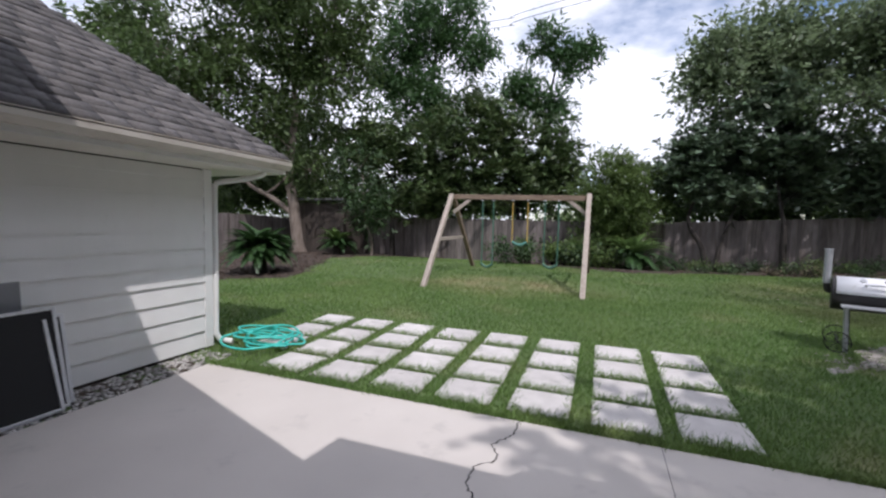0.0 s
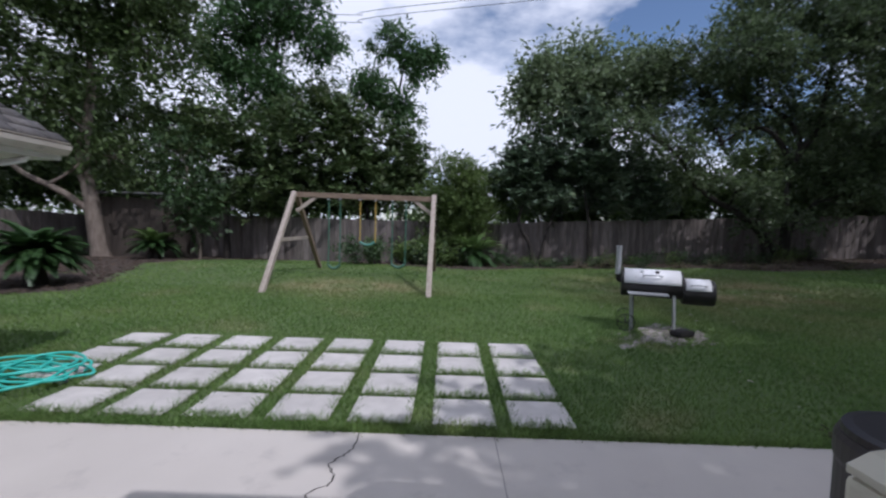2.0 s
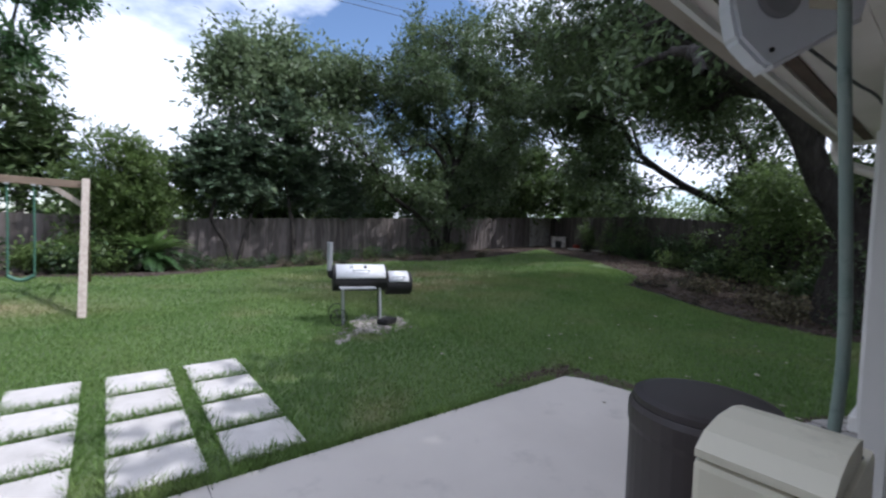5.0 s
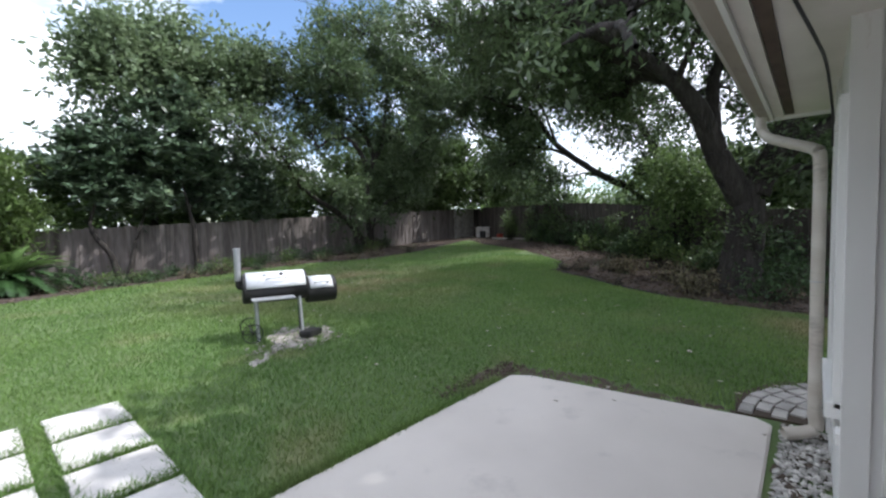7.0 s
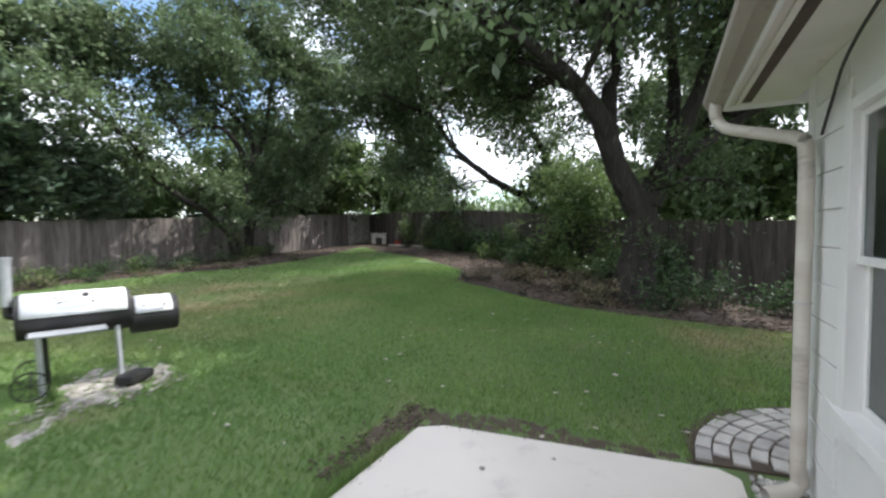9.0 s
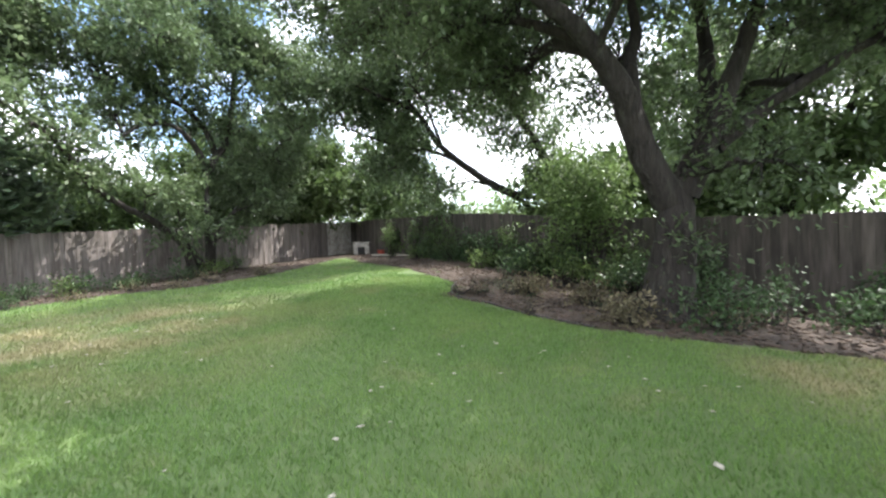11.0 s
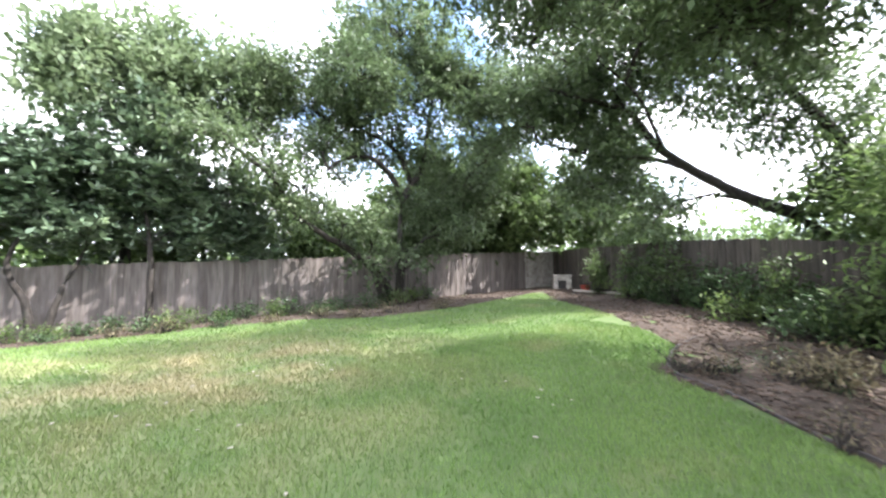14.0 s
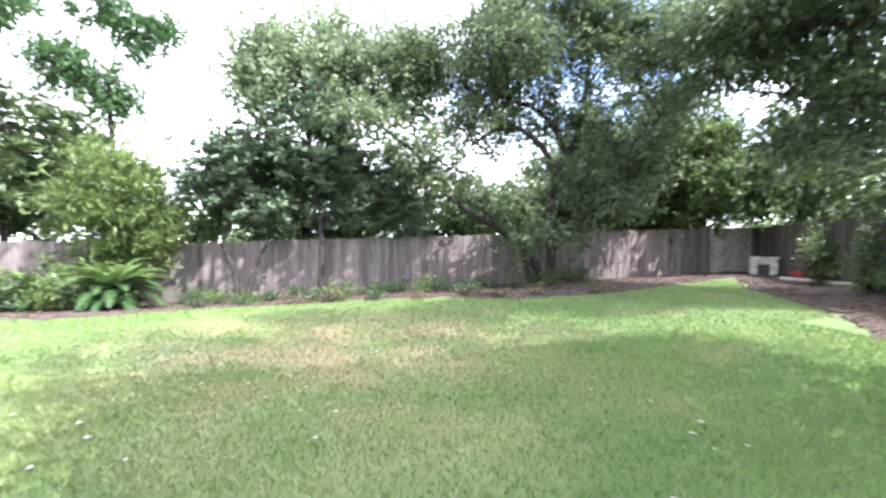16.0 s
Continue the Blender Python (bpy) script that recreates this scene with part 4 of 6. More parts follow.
for sy in (-0.26, 0.26):
    wheel = part("wheel", bmesh.new(), None, smoker, "thin wire wheel")
    v, q = tube_arrays([(-0.36 + 0.13 * math.cos(a), sy, 0.135 + 0.13 * math.sin(a)) for a in np.linspace(0, 2 * math.pi, 29)], np.full(29, 0.008), 6)
    raw("rim", v, q, M_BLACK, wheel)
    for a in np.linspace(0, math.pi, 5)[:4]:
        part("spoke", bar((-0.36 + 0.13 * math.cos(a), sy, 0.135 + 0.13 * math.sin(a)), (-0.36 - 0.13 * math.cos(a), sy, 0.135 - 0.13 * math.sin(a)), 0.006, 0.006), M_BLACK, wheel)
part("axle", bar((-0.36, -0.27, 0.135), (-0.36, 0.27, 0.135), 0.016, 0.016), M_BLACK, smoker)
pan = thing("ash_pan", "upturned black ash pan lying on the ash", "pan", (3.62, 2.35, gz(3.62, 2.35) + 0.03), turn=25)
part("body", box(-0.16, 0.16, -0.1, 0.1, 0, 0.09, 0.03), M_BLACK, pan)

# ---- swing set ----
swing = thing("swing_set", "weathered timber A-frame swing set on the lawn", "swing set")
LX, RX, FY, BY, TY, TZ = -3.84, -0.31, 4.85, 8.9, 6.8, 2.36
for x, c in ((LX, 1), (RX, -1)):
    part("leg", bar((x, FY, gz(x, FY) - 0.03), (x, TY - 0.06, TZ + 0.03), 0.11, 0.11, bevel=0.006), M_SWING, swing, "grey weathered front leg")
    part("leg", bar((x + 0.02 * c, BY, gz(x, BY) - 0.03), (x + 0.02 * c, TY + 0.06, TZ - 0.04), 0.1, 0.1, bevel=0.006), M_SWING_DARK, swing, "brown back leg")
    part("brace", bar((x, TY - 1.05, 1.22), (x, TY + 1.0, 1.22), 0.04, 0.09, bevel=0.004), M_SWING, swing)
    part("knee_brace", bar((x + 0.05 * c, TY - 0.02, 1.92), (x + 0.55 * c, TY, TZ - 0.06), 0.04, 0.09, bevel=0.004), M_SWING, swing)
part("crossbeam", bar((LX - 0.08, TY, TZ - 0.02), (RX + 0.06, TY, TZ - 0.06), 0.09, 0.13, bevel=0.006), M_SWING_DARK, swing, "brown top beam")
for xa, xb, drop, mt, nm in ((-2.98, -2.69, 0.55, M_ROPE_G, "swing"), (-2.18, -1.79, 1.17, M_ROPE_Y, "swing"), (-1.36, -1.02, 0.62, M_ROPE_G, "swing")):
    sw = thing(nm, "hanging swing with coloured chain sleeves", "swing", group="swings under the beam")
    for x in (xa, xb):
        tube("chain", [(x, TY, TZ - 0.1), (x + 0.004, TY + 0.01, (TZ + drop) / 2), (x, TY, drop)], 0.018, mt, sw, n=12, sides=6)
        part("hanger", box(x - 0.03, x + 0.03, TY - 0.06, TY + 0.06, TZ - 0.135, TZ - 0.11), M_STEEL, sw)
    v, q = tube_arrays(smooth_line([(xa, TY, drop + 0.01), ((xa * 2 + xb) / 3, TY, drop - 0.06), ((xa + 2 * xb) / 3, TY, drop - 0.06), (xb, TY, drop + 0.01)], 14), np.full(14, 0.035), 8)
    raw("seat", v, q, M_SEAT if mt is M_ROPE_Y else M_ROPE_G, sw, "faded green plastic seat", True)

# ---- fence ----
def fence_run(name, label, a, b, height, pale=None, wood=None):
    """A run of upright boards with posts and rails behind; the foot follows the ground."""
    f = thing(name, label, "fence", kind="structure")
    wood = wood or M_FENCE
    a, b = Vector((*a, 0)), Vector((*b, 0))
    length = (b - a).length
    d = (b - a).normalized()
    side = Vector((-d.y, d.x, 0))
    meshes = []
    for k in range(6):
        rr = random.Random(k)
        bm = box(-0.008, 0.156, -0.009, 0.009, 0.0, 1.0)
        for v in bm.verts:
            if v.co.z > 0.5:
                v.co.z += rr.uniform(-0.008, 0.008) + (0.004 if v.co.x > 0.07 else 0)
        me = bpy.data.meshes.new("board")
        bm.to_mesh(me)
        bm.free()
        me.materials.append(wood)
        meshes.append(me)
    pale_me = meshes[0].copy()
    pale_me.materials.clear()
    pale_me.materials.append(M_FENCE_PALE)
    n = int(length / 0.146)
    rr = random.Random(name)
    turn = math.atan2(d.y, d.x)
    for k in range(n):
        p = a + d * (k * 0.146)
        me = pale_me if pale and pale(p) else rr.choice(meshes)
        ob = new("board", me)
        ob.parent = f
        foot = gz(p.x, p.y) - 0.02
        m = Matrix.Translation((p.x, p.y, foot)) @ Matrix.Rotation(turn, 4, "Z") @ pose(0, 0.011 * (k % 2) + rr.uniform(-0.003, 0.003), 0, rr.uniform(-0.5, 0.5), rr.uniform(-0.4, 0.4), rr.uniform(-1.2, 1.2))
        ob.matrix_basis = m @ Matrix.Diagonal((1, 1, height + rr.uniform(-0.02, 0.02), 1))
    k = 0.0
    while k < length:
        p, q = a + d * k, a + d * min(k + 2.4, length)
        off = side * 0.07
        part("post", bar((*(p + off).xy, gz(*p.xy) - 0.1), (*(p + off).xy, gz(*p.xy) + height - 0.06), 0.09, 0.09), wood, f)
        for hz in (0.35, height - 0.35):
            part("rail", bar((*(p + off * 0.5).xy, gz(*p.xy) + hz), (*(q + off * 0.5).xy, gz(*q.xy) + hz), 0.035, 0.085), wood, f)
        k += 2.4
    return f


fence_run("fence_north", "grey weathered board fence along the back", (-14.8, 14.0), (23.7, 14.0), 1.83, pale=lambda p: 20.9 < p.x < 23.0)
fence_run("fence_east", "weathered board fence behind the oaks, coloured as in their shade", (23.18, 14.24), (10.8, -8.6), 1.83, wood=M_FENCE_SHADED)
fence_run("fence_west", "pale board fence beside the shed", (-15.0, -6.0), (-15.0, 14.0), 1.7)


# ---- plants ----
def leaf_arrays(points, ways, size, rng_, ratio=0.45, droop=0.25):
    """One folded four-cornered leaf at each point, along the way given or turned at random."""
    n = len(points)
    if ways is None:
        a = rng_.random(n) * 2 * np.pi
        tilt = rng_.normal(0, 0.75, n) - droop
        d = np.stack([np.cos(a) * np.cos(tilt), np.sin(a) * np.cos(tilt), np.sin(tilt)], -1)
    else:
        d = ways / (np.linalg.norm(ways, axis=1)[:, None] + 1e-9)
    ref = np.stack([rng_.normal(0, 0.5, n), rng_.normal(0, 0.5, n), np.ones(n)], -1)
    s = np.cross(d, ref)
    s /= np.linalg.norm(s, axis=1)[:, None] + 1e-9
    up = np.cross(s, d)
    L = size * (0.6 + 0.8 * rng_.random(n))[:, None]
    W = L * ratio
    base, tip = points - d * L * 0.5, points + d * L * 0.5
    mid = points + up * L * 0.1
    v = np.stack([base, mid + s * W * 0.5 - up * L * 0.14, tip - up * L * 0.1, mid - s * W * 0.5 - up * L * 0.14], 1)
    f = np.array([(0, 1, 2), (0, 2, 3)])[None] + (np.arange(n) * 4)[:, None, None]
    return v.reshape(-1, 3), f.reshape(-1, 3)


def crown_clumps(blobs, clumps, rng_, hollow=0.35, gaps=0.25):
    """Clump centres in uneven blobs, thinner within; a slow wave through space leaves open gaps between the masses."""
    b = np.array(blobs, float)
    weight = b[:, 3] ** 1.7 * b[:, 4] ** 0.8
    many = int(clumps / (1 - gaps)) + 4
    which = rng_.choice(len(b), many, p=weight / weight.sum())
    d = rng_.normal(size=(many, 3))
    d /= np.linalg.norm(d, axis=1)[:, None]
    r = (hollow + (1 - hollow) * rng_.random(many) ** 0.6)[:, None] * (1 + 0.2 * rng_.normal(size=(many, 1)).clip(-1.5, 1.8))
    c = b[which, :3] + d * r * np.stack([b[which, 3], b[which, 3], b[which, 4]], -1)
    x, y, z = c.T
    wave = np.sin(2.3 * x + 1.1 * np.sin(1.7 * z + y)) + np.sin(2.1 * y - 1.3 * z + 0.9 * np.sin(1.9 * x)) + np.sin(3.1 * z + 1.4 * x) + 0.5 * rng_.normal(size=many)
    keep = np.sort(np.argsort(wave)[int(many * gaps):])
    return c[keep], d[keep]


def crown_points(blobs, count, rng_, clump=0.34, per=34, hollow=0.35, flat=0.75):
    """Points gathered loosely round clumps."""
    c, _ = crown_clumps(blobs, max(int(count / per), 1), rng_, hollow, 0.1)
    k = rng_.integers(0, len(c), count)
    spread = clump * (0.6 + 0.8 * rng_.random(len(c)))[k][:, None]
    return c[k] + rng_.normal(size=(count, 3)) * spread * np.array([1, 1, flat]), c


def sprays(c, out, count, rng_, twig, lift=0.1, shoots=5, fuzz=0.16):
    """Leaves set along short shoots that spread from each clump; gives places and ways."""
    n = len(c) * shoots
    base = np.repeat(c, shoots, 0) + rng_.normal(size=(n, 3)) * twig * 0.3
    way = np.repeat(out, shoots, 0) * 0.5 + rng_.normal(size=(n, 3)) * np.array([0.75, 0.75, 0.45]) + np.array([0, 0, lift])
    way /= np.linalg.norm(way, axis=1)[:, None] + 1e-9
    k = rng_.integers(0, n, count)
    length = (twig * (0.5 + rng_.random(n)))[k][:, None]
    t = rng_.random((count, 1))
    side = rng_.normal(size=(count, 3))
    pts = base[k] + way[k] * length * t + side * twig * fuzz - np.array([0, 0, 0.22]) * length * t * t
    return pts, way[k] * 0.7 + side * 0.7 - np.array([0, 0, 0.15])


def rosettes(c, count, rng_, spread, size, leaves=11):
    """Whorls of leaves at the tips of shoots, as on loquat and magnolia."""
    n = max(count // leaves, 1)
    k = rng_.integers(0, len(c), n)
    tips = c[k] + rng_.normal(size=(n, 3)) * spread
    j = np.repeat(np.arange(n), leaves)
    a = rng_.random(len(j)) * 2 * np.pi
    el = rng_.normal(0.3, 0.4, len(j))
    d = np.stack([np.cos(a) * np.cos(el), np.sin(a) * np.cos(el), np.sin(el)], -1)
    return tips[j] + d * size * 0.55, d


def limb_line(a, b, rng_, sag=0.12, n=9):
    a, b = np.asarray(a, float), np.asarray(b, float)
    t = np.linspace(0, 1, n)[:, None]
    line = a + (b - a) * t
    L = np.linalg.norm(b - a)
    wob = np.cumsum(rng_.normal(0, 0.045 * L, (n, 3)), 0)
    wob -= t * wob[-1]
    line += wob
    line[:, 2] += np.sin(t[:, 0] * np.pi) * L * sag
    return line


def tree(name, label, trunks, blobs, leaves, leaf_size, leaf_mat, bark, seed, radius=0.16, clump=0.34, per=34, twigs=0.25, limbs=True, category="tree", ratio=0.45, limb_start=0.6, hollow=0.35, bare=(), style="spray", gaps=0.25, lift=0.1, outer=None):
    """A tapered trunk or several, limbs to each mass of the crown, twigs to its clumps, and single leaves."""
    rng_ = np.random.default_rng(seed)
    root = thing(name, label, category)
    for line in trunks:
        pts = smooth_line(line, 14)
        pts[:, :2] += np.cumsum(rng_.normal(0, 0.012, (14, 2)), 0)
        rad = radius * np.interp(np.linspace(0, 1, 14), [0, 0.08, 0.5, 1], [1.45, 1.05, 0.78, 0.24])
        v, q = tube_arrays(pts, rad, 12, 0.18, rng_)
        raw("trunk", v, q, bark, root, smooth=True)
    for thick, line in bare:
        pts = smooth_line(line, 26)
        pts[2:-1] += np.cumsum(rng_.normal(0, 0.012, (23, 3)), 0) * np.sin(np.linspace(0, np.pi, 23))[:, None]
        v, q = tube_arrays(pts, np.interp(np.linspace(0, 1, 26), [0, 0.12, 1], [thick * 1.15, thick, thick * 0.3]), 11, 0.16, rng_)
        raw("limb", v, q, bark, root, smooth=True)
    clumps, out = crown_clumps(blobs, max(leaves // per, 1), rng_, hollow, gaps)
    vs, qs, off = [], [], 0
    if limbs:
        wood = np.concatenate([smooth_line(line, 20)[int(19 * limb_start):] for line in trunks] + [smooth_line(line, 20)[4:] for _, line in bare])
        for blob in sorted(blobs, key=lambda b_: np.linalg.norm(wood - np.array(b_[:3]), axis=1).min()):
            end = np.array(blob[:3])
            reach = np.linalg.norm(wood - end, axis=1) + 1.6 * np.maximum(wood[:, 2] - end[2] + 0.5, 0) + 0.4 * rng_.random(len(wood))
            start = wood[np.argmin(reach)]
            pts = limb_line(start, end, rng_)
            thick = min(0.42, 0.12 + 0.07 * np.linalg.norm(end - start))
            v, q = tube_arrays(pts, np.linspace(radius * thick, radius * 0.07, len(pts)), 7, 0.15, rng_)
            wood = np.concatenate([wood, pts[3:]])
            raw("limb", v, q, bark, root, smooth=True)
        for c in clumps[rng_.random(len(clumps)) < twigs]:
            reach = np.linalg.norm(wood - c, axis=1) + 0.7 * np.maximum(wood[:, 2] - c[2], 0)
            pts = limb_line(wood[np.argmin(reach)], c, rng_, 0.06, 5)
            v, q = tube_arrays(pts, np.linspace(min(0.022, radius * 0.12), 0.005, 5), 3)
            vs.append(v)
            qs.append(q + off)
            off += len(v)
        if vs:
            tagged(raw("twigs", np.concatenate(vs), np.concatenate(qs), bark, root, smooth=True), kind="stuff")
    if style == "rosette":
        points, ways = rosettes(clumps, leaves, rng_, clump * 0.75, leaf_size)
    else:
        points, ways = sprays(clumps, out, leaves, rng_, clump * 1.6, lift)
    v, f = leaf_arrays(points, ways, leaf_size, rng_, ratio)
    raw("crown", v, f, leaf_mat, root)
    if outer:
        far_blobs, far_leaves, far_size = outer
        c, o = crown_clumps(far_blobs, far_leaves // 30, rng_, 0.1, 0.15)
        points, ways = sprays(c, o, far_leaves, rng_, 0.8)
        v, f = leaf_arrays(points, ways, far_size, rng_, ratio)
        raw("crown", v, f, leaf_mat, root)
    return root


def rooted(x, y, *more):
    return [(x, y, gz(x, y) - 0.1), *more]


tree("oak_tree", "tall leaning shade tree by the shed", [rooted(-12.6, 11.35, (-12.75, 11.2, 2.2), (-12.9, 11.1, 3.8), (-12.7, 11.3, 6.5), (-12.9, 11.1, 8.5))],
     [(-13.5, 10.6, 9.5, 2.2, 1.9), (-14.7, 9.4, 7.1, 2.1, 1.9), (-12.1, 11.8, 9.8, 2.2, 1.7), (-11.5, 12.2, 7.7, 1.8, 1.8), (-16, 7.9, 8, 1.7, 1.5), (-13.7, 10.4, 5.4, 1.5, 1.5), (-11.1, 12.5, 10.9, 1.5, 1.3), (-14, 10.2, 12.1, 3.5, 1.6), (-12.4, 11.5, 3.8, 1.3, 1)], 52000, 0.21, M_OAK, M_BARK_PALE, 301, 0.24, 0.42, bare=[(0.12, ((-12.75, 11.2, 1.7), (-13.3, 10.7, 2.4), (-14.1, 10.0, 3.1), (-15.0, 9.4, 4.6), (-15.6, 8.8, 6.4)))])
tree("background_tree", "dark tree beyond the west fence", [rooted(-21.5, 12, (-21.6, 12, 4), (-22, 11.5, 9))],
     [(-22.5, 10.8, 11.8, 1.7, 1.4), (-22, 11.5, 8.7, 2, 1.7), (-21.1, 12.7, 6.3, 1.8, 1.8), (-22.9, 10.2, 9.7, 1.7, 1.7), (-19.5, 14.5, 3.4, 2.6, 1.6)], 15000, 0.32, M_OAK, M_BARK, 302, 0.25, 0.5)
tree("pecan_tree", "tall feathery tree behind the fence", [rooted(-9.4, 20, (-9.6, 20, 5), (-9.8, 19.9, 10), (-9.3, 20.1, 13))],
     [(-10.4, 19.7, 13.4, 2.3, 1.7), (-11.9, 19, 11.4, 2, 1.7), (-7.8, 20.6, 11.9, 1.7, 1.2), (-10.6, 19.6, 9.1, 2, 2), (-8.9, 20.3, 14.1, 1.7, 1.3), (-12.1, 18.8, 9.4, 1.3, 1.3), (-9, 20.2, 7.9, 1.7, 1.4)], 24000, 0.3, M_PECAN, M_BARK, 303, 0.22, 0.42, 30, ratio=0.34, lift=-0.15)
tree("slender_tree", "slender tall tree standing out against the sky", [rooted(-2.6, 19.6, (-2.7, 19.6, 5), (-2.9, 19.6, 8), (-2.6, 19.7, 10.4))],
     [(-3.4, 19.6, 11.4, 1.1, 0.7), (-1.6, 19.8, 10.4, 1.1, 0.8), (-4.3, 19.4, 8.9, 1.2, 0.8), (-3, 19.6, 8.1, 1.4, 1), (-1.2, 19.8, 10.9, 0.7, 0.5)], 8500, 0.28, M_PECAN, M_BARK, 304, 0.13, 0.36, 28, ratio=0.34, lift=-0.1)
tree("loquat_tree", "broad loquat tree with pale leaf tips behind the swings", [rooted(-6.5, 14.9, (-6.4, 14.9, 1.5), (-6.0, 15, 3.4)), rooted(-3.6, 15.3, (-3.6, 15.3, 1.6), (-3.8, 15.3, 3.6)), rooted(-9.0, 13.4, (-9.1, 13.4, 1.6), (-9.4, 13.4, 3.4))],
     [(-9.3, 13.5, 4.8, 2.1, 1.4), (-6.7, 14.7, 4.9, 2.1, 1.7), (-4.4, 15.3, 5.6, 1.7, 1.4), (-2.7, 15.7, 4.8, 1.7, 1.3), (-5.7, 15, 6.6, 1.3, 0.9), (-10.4, 12.9, 4.5, 1.3, 1.6), (-4.1, 15.4, 3.4, 2.4, 1.2), (-7.6, 14.3, 3, 2.4, 1.2), (-1.6, 15.8, 3.9, 1.1, 1)], 46000, 0.27, M_LOQUAT, M_BARK, 305, 0.14, 0.33, 22, ratio=0.36, style="rosette")
tree("young_tree", "thin young tree with a pale stem", [rooted(-8.5, 10.6, (-8.55, 10.6, 1.0), (-8.75, 10.4, 1.8), (-8.8, 10.3, 3.4))],
     [(-8.8, 10.4, 2.5, 0.9, 0.9), (-8.9, 10.3, 3.6, 0.9, 0.9), (-8.6, 10.5, 1.8, 0.7, 0.6)], 3200, 0.17, M_COVER, M_BARK_PALE, 306, 0.055, 0.25, 20)
tree("willowy_bush", "light green willowy bush beside the swing set", [rooted(0.3, 13.2, (0.3, 13.2, 1.2), (0.4, 13.3, 3.0)), rooted(0.7, 13.2, (0.8, 13.2, 1.0), (1.1, 13.3, 2.2))],
     [(0.4, 13.3, 3.1, 1.2, 1), (1.1, 13.3, 2.1, 0.8, 1.1), (-0.3, 13.3, 2.6, 0.9, 0.9), (0.4, 13.3, 3.8, 1, 0.5), (-0.1, 13.3, 1.4, 0.9, 0.9)], 17000, 0.2, M_BAMBOO, M_BARK, 307, 0.06, 0.26, 26, category="bush", ratio=0.22, lift=0.5)
tree("magnolia_tree", "dark glossy magnolia with pale leaf tips in front of the fence", [rooted(3.5, 13.1, (3.4, 13.2, 0.9), (3.0, 13.5, 1.9), (3.4, 13.8, 3.2)), rooted(5.8, 13.3, (5.8, 13.3, 1.2), (5.7, 13.6, 2.4), (5.4, 14, 4.2)), rooted(3.7, 13.1, (3.9, 13.2, 1.0), (4.4, 13.6, 2.4))],
     [(2.9, 13.9, 3.7, 1.2, 0.9), (4.5, 14.2, 4.4, 1.5, 1.1), (6.3, 14.3, 4.3, 1.5, 1.1), (5.6, 14.3, 5.7, 1.3, 0.9), (7.8, 14.2, 3.8, 1.2, 1.1), (4.2, 14.1, 3, 1.3, 0.6), (7.1, 14.3, 3, 1.1, 0.7), (3.2, 13.9, 4.6, 0.9, 0.6), (5.6, 14.3, 6.4, 0.8, 0.5), (8.6, 14.1, 2.9, 0.8, 0.7)], 36000, 0.25, M_MAGNOLIA, M_BARK, 308, 0.1, 0.27, 22, ratio=0.4, style="rosette", gaps=0.2)
tree("pale_tree", "pale tree behind the magnolia", [rooted(5.2, 15.6, (5.2, 15.6, 3), (5.3, 15.6, 6.5))],
     [(4, 15.1, 8, 1.2, 1), (5.5, 15.3, 8.6, 1.4, 1.2), (4.4, 15.1, 6.9, 1.4, 1), (6.6, 15.3, 7.6, 1.2, 1.2), (8.2, 15.2, 8.5, 1.2, 1.2)], 17000, 0.24, M_PALELEAF, M_BARK, 309, 0.18, 0.45, gaps=0.35)
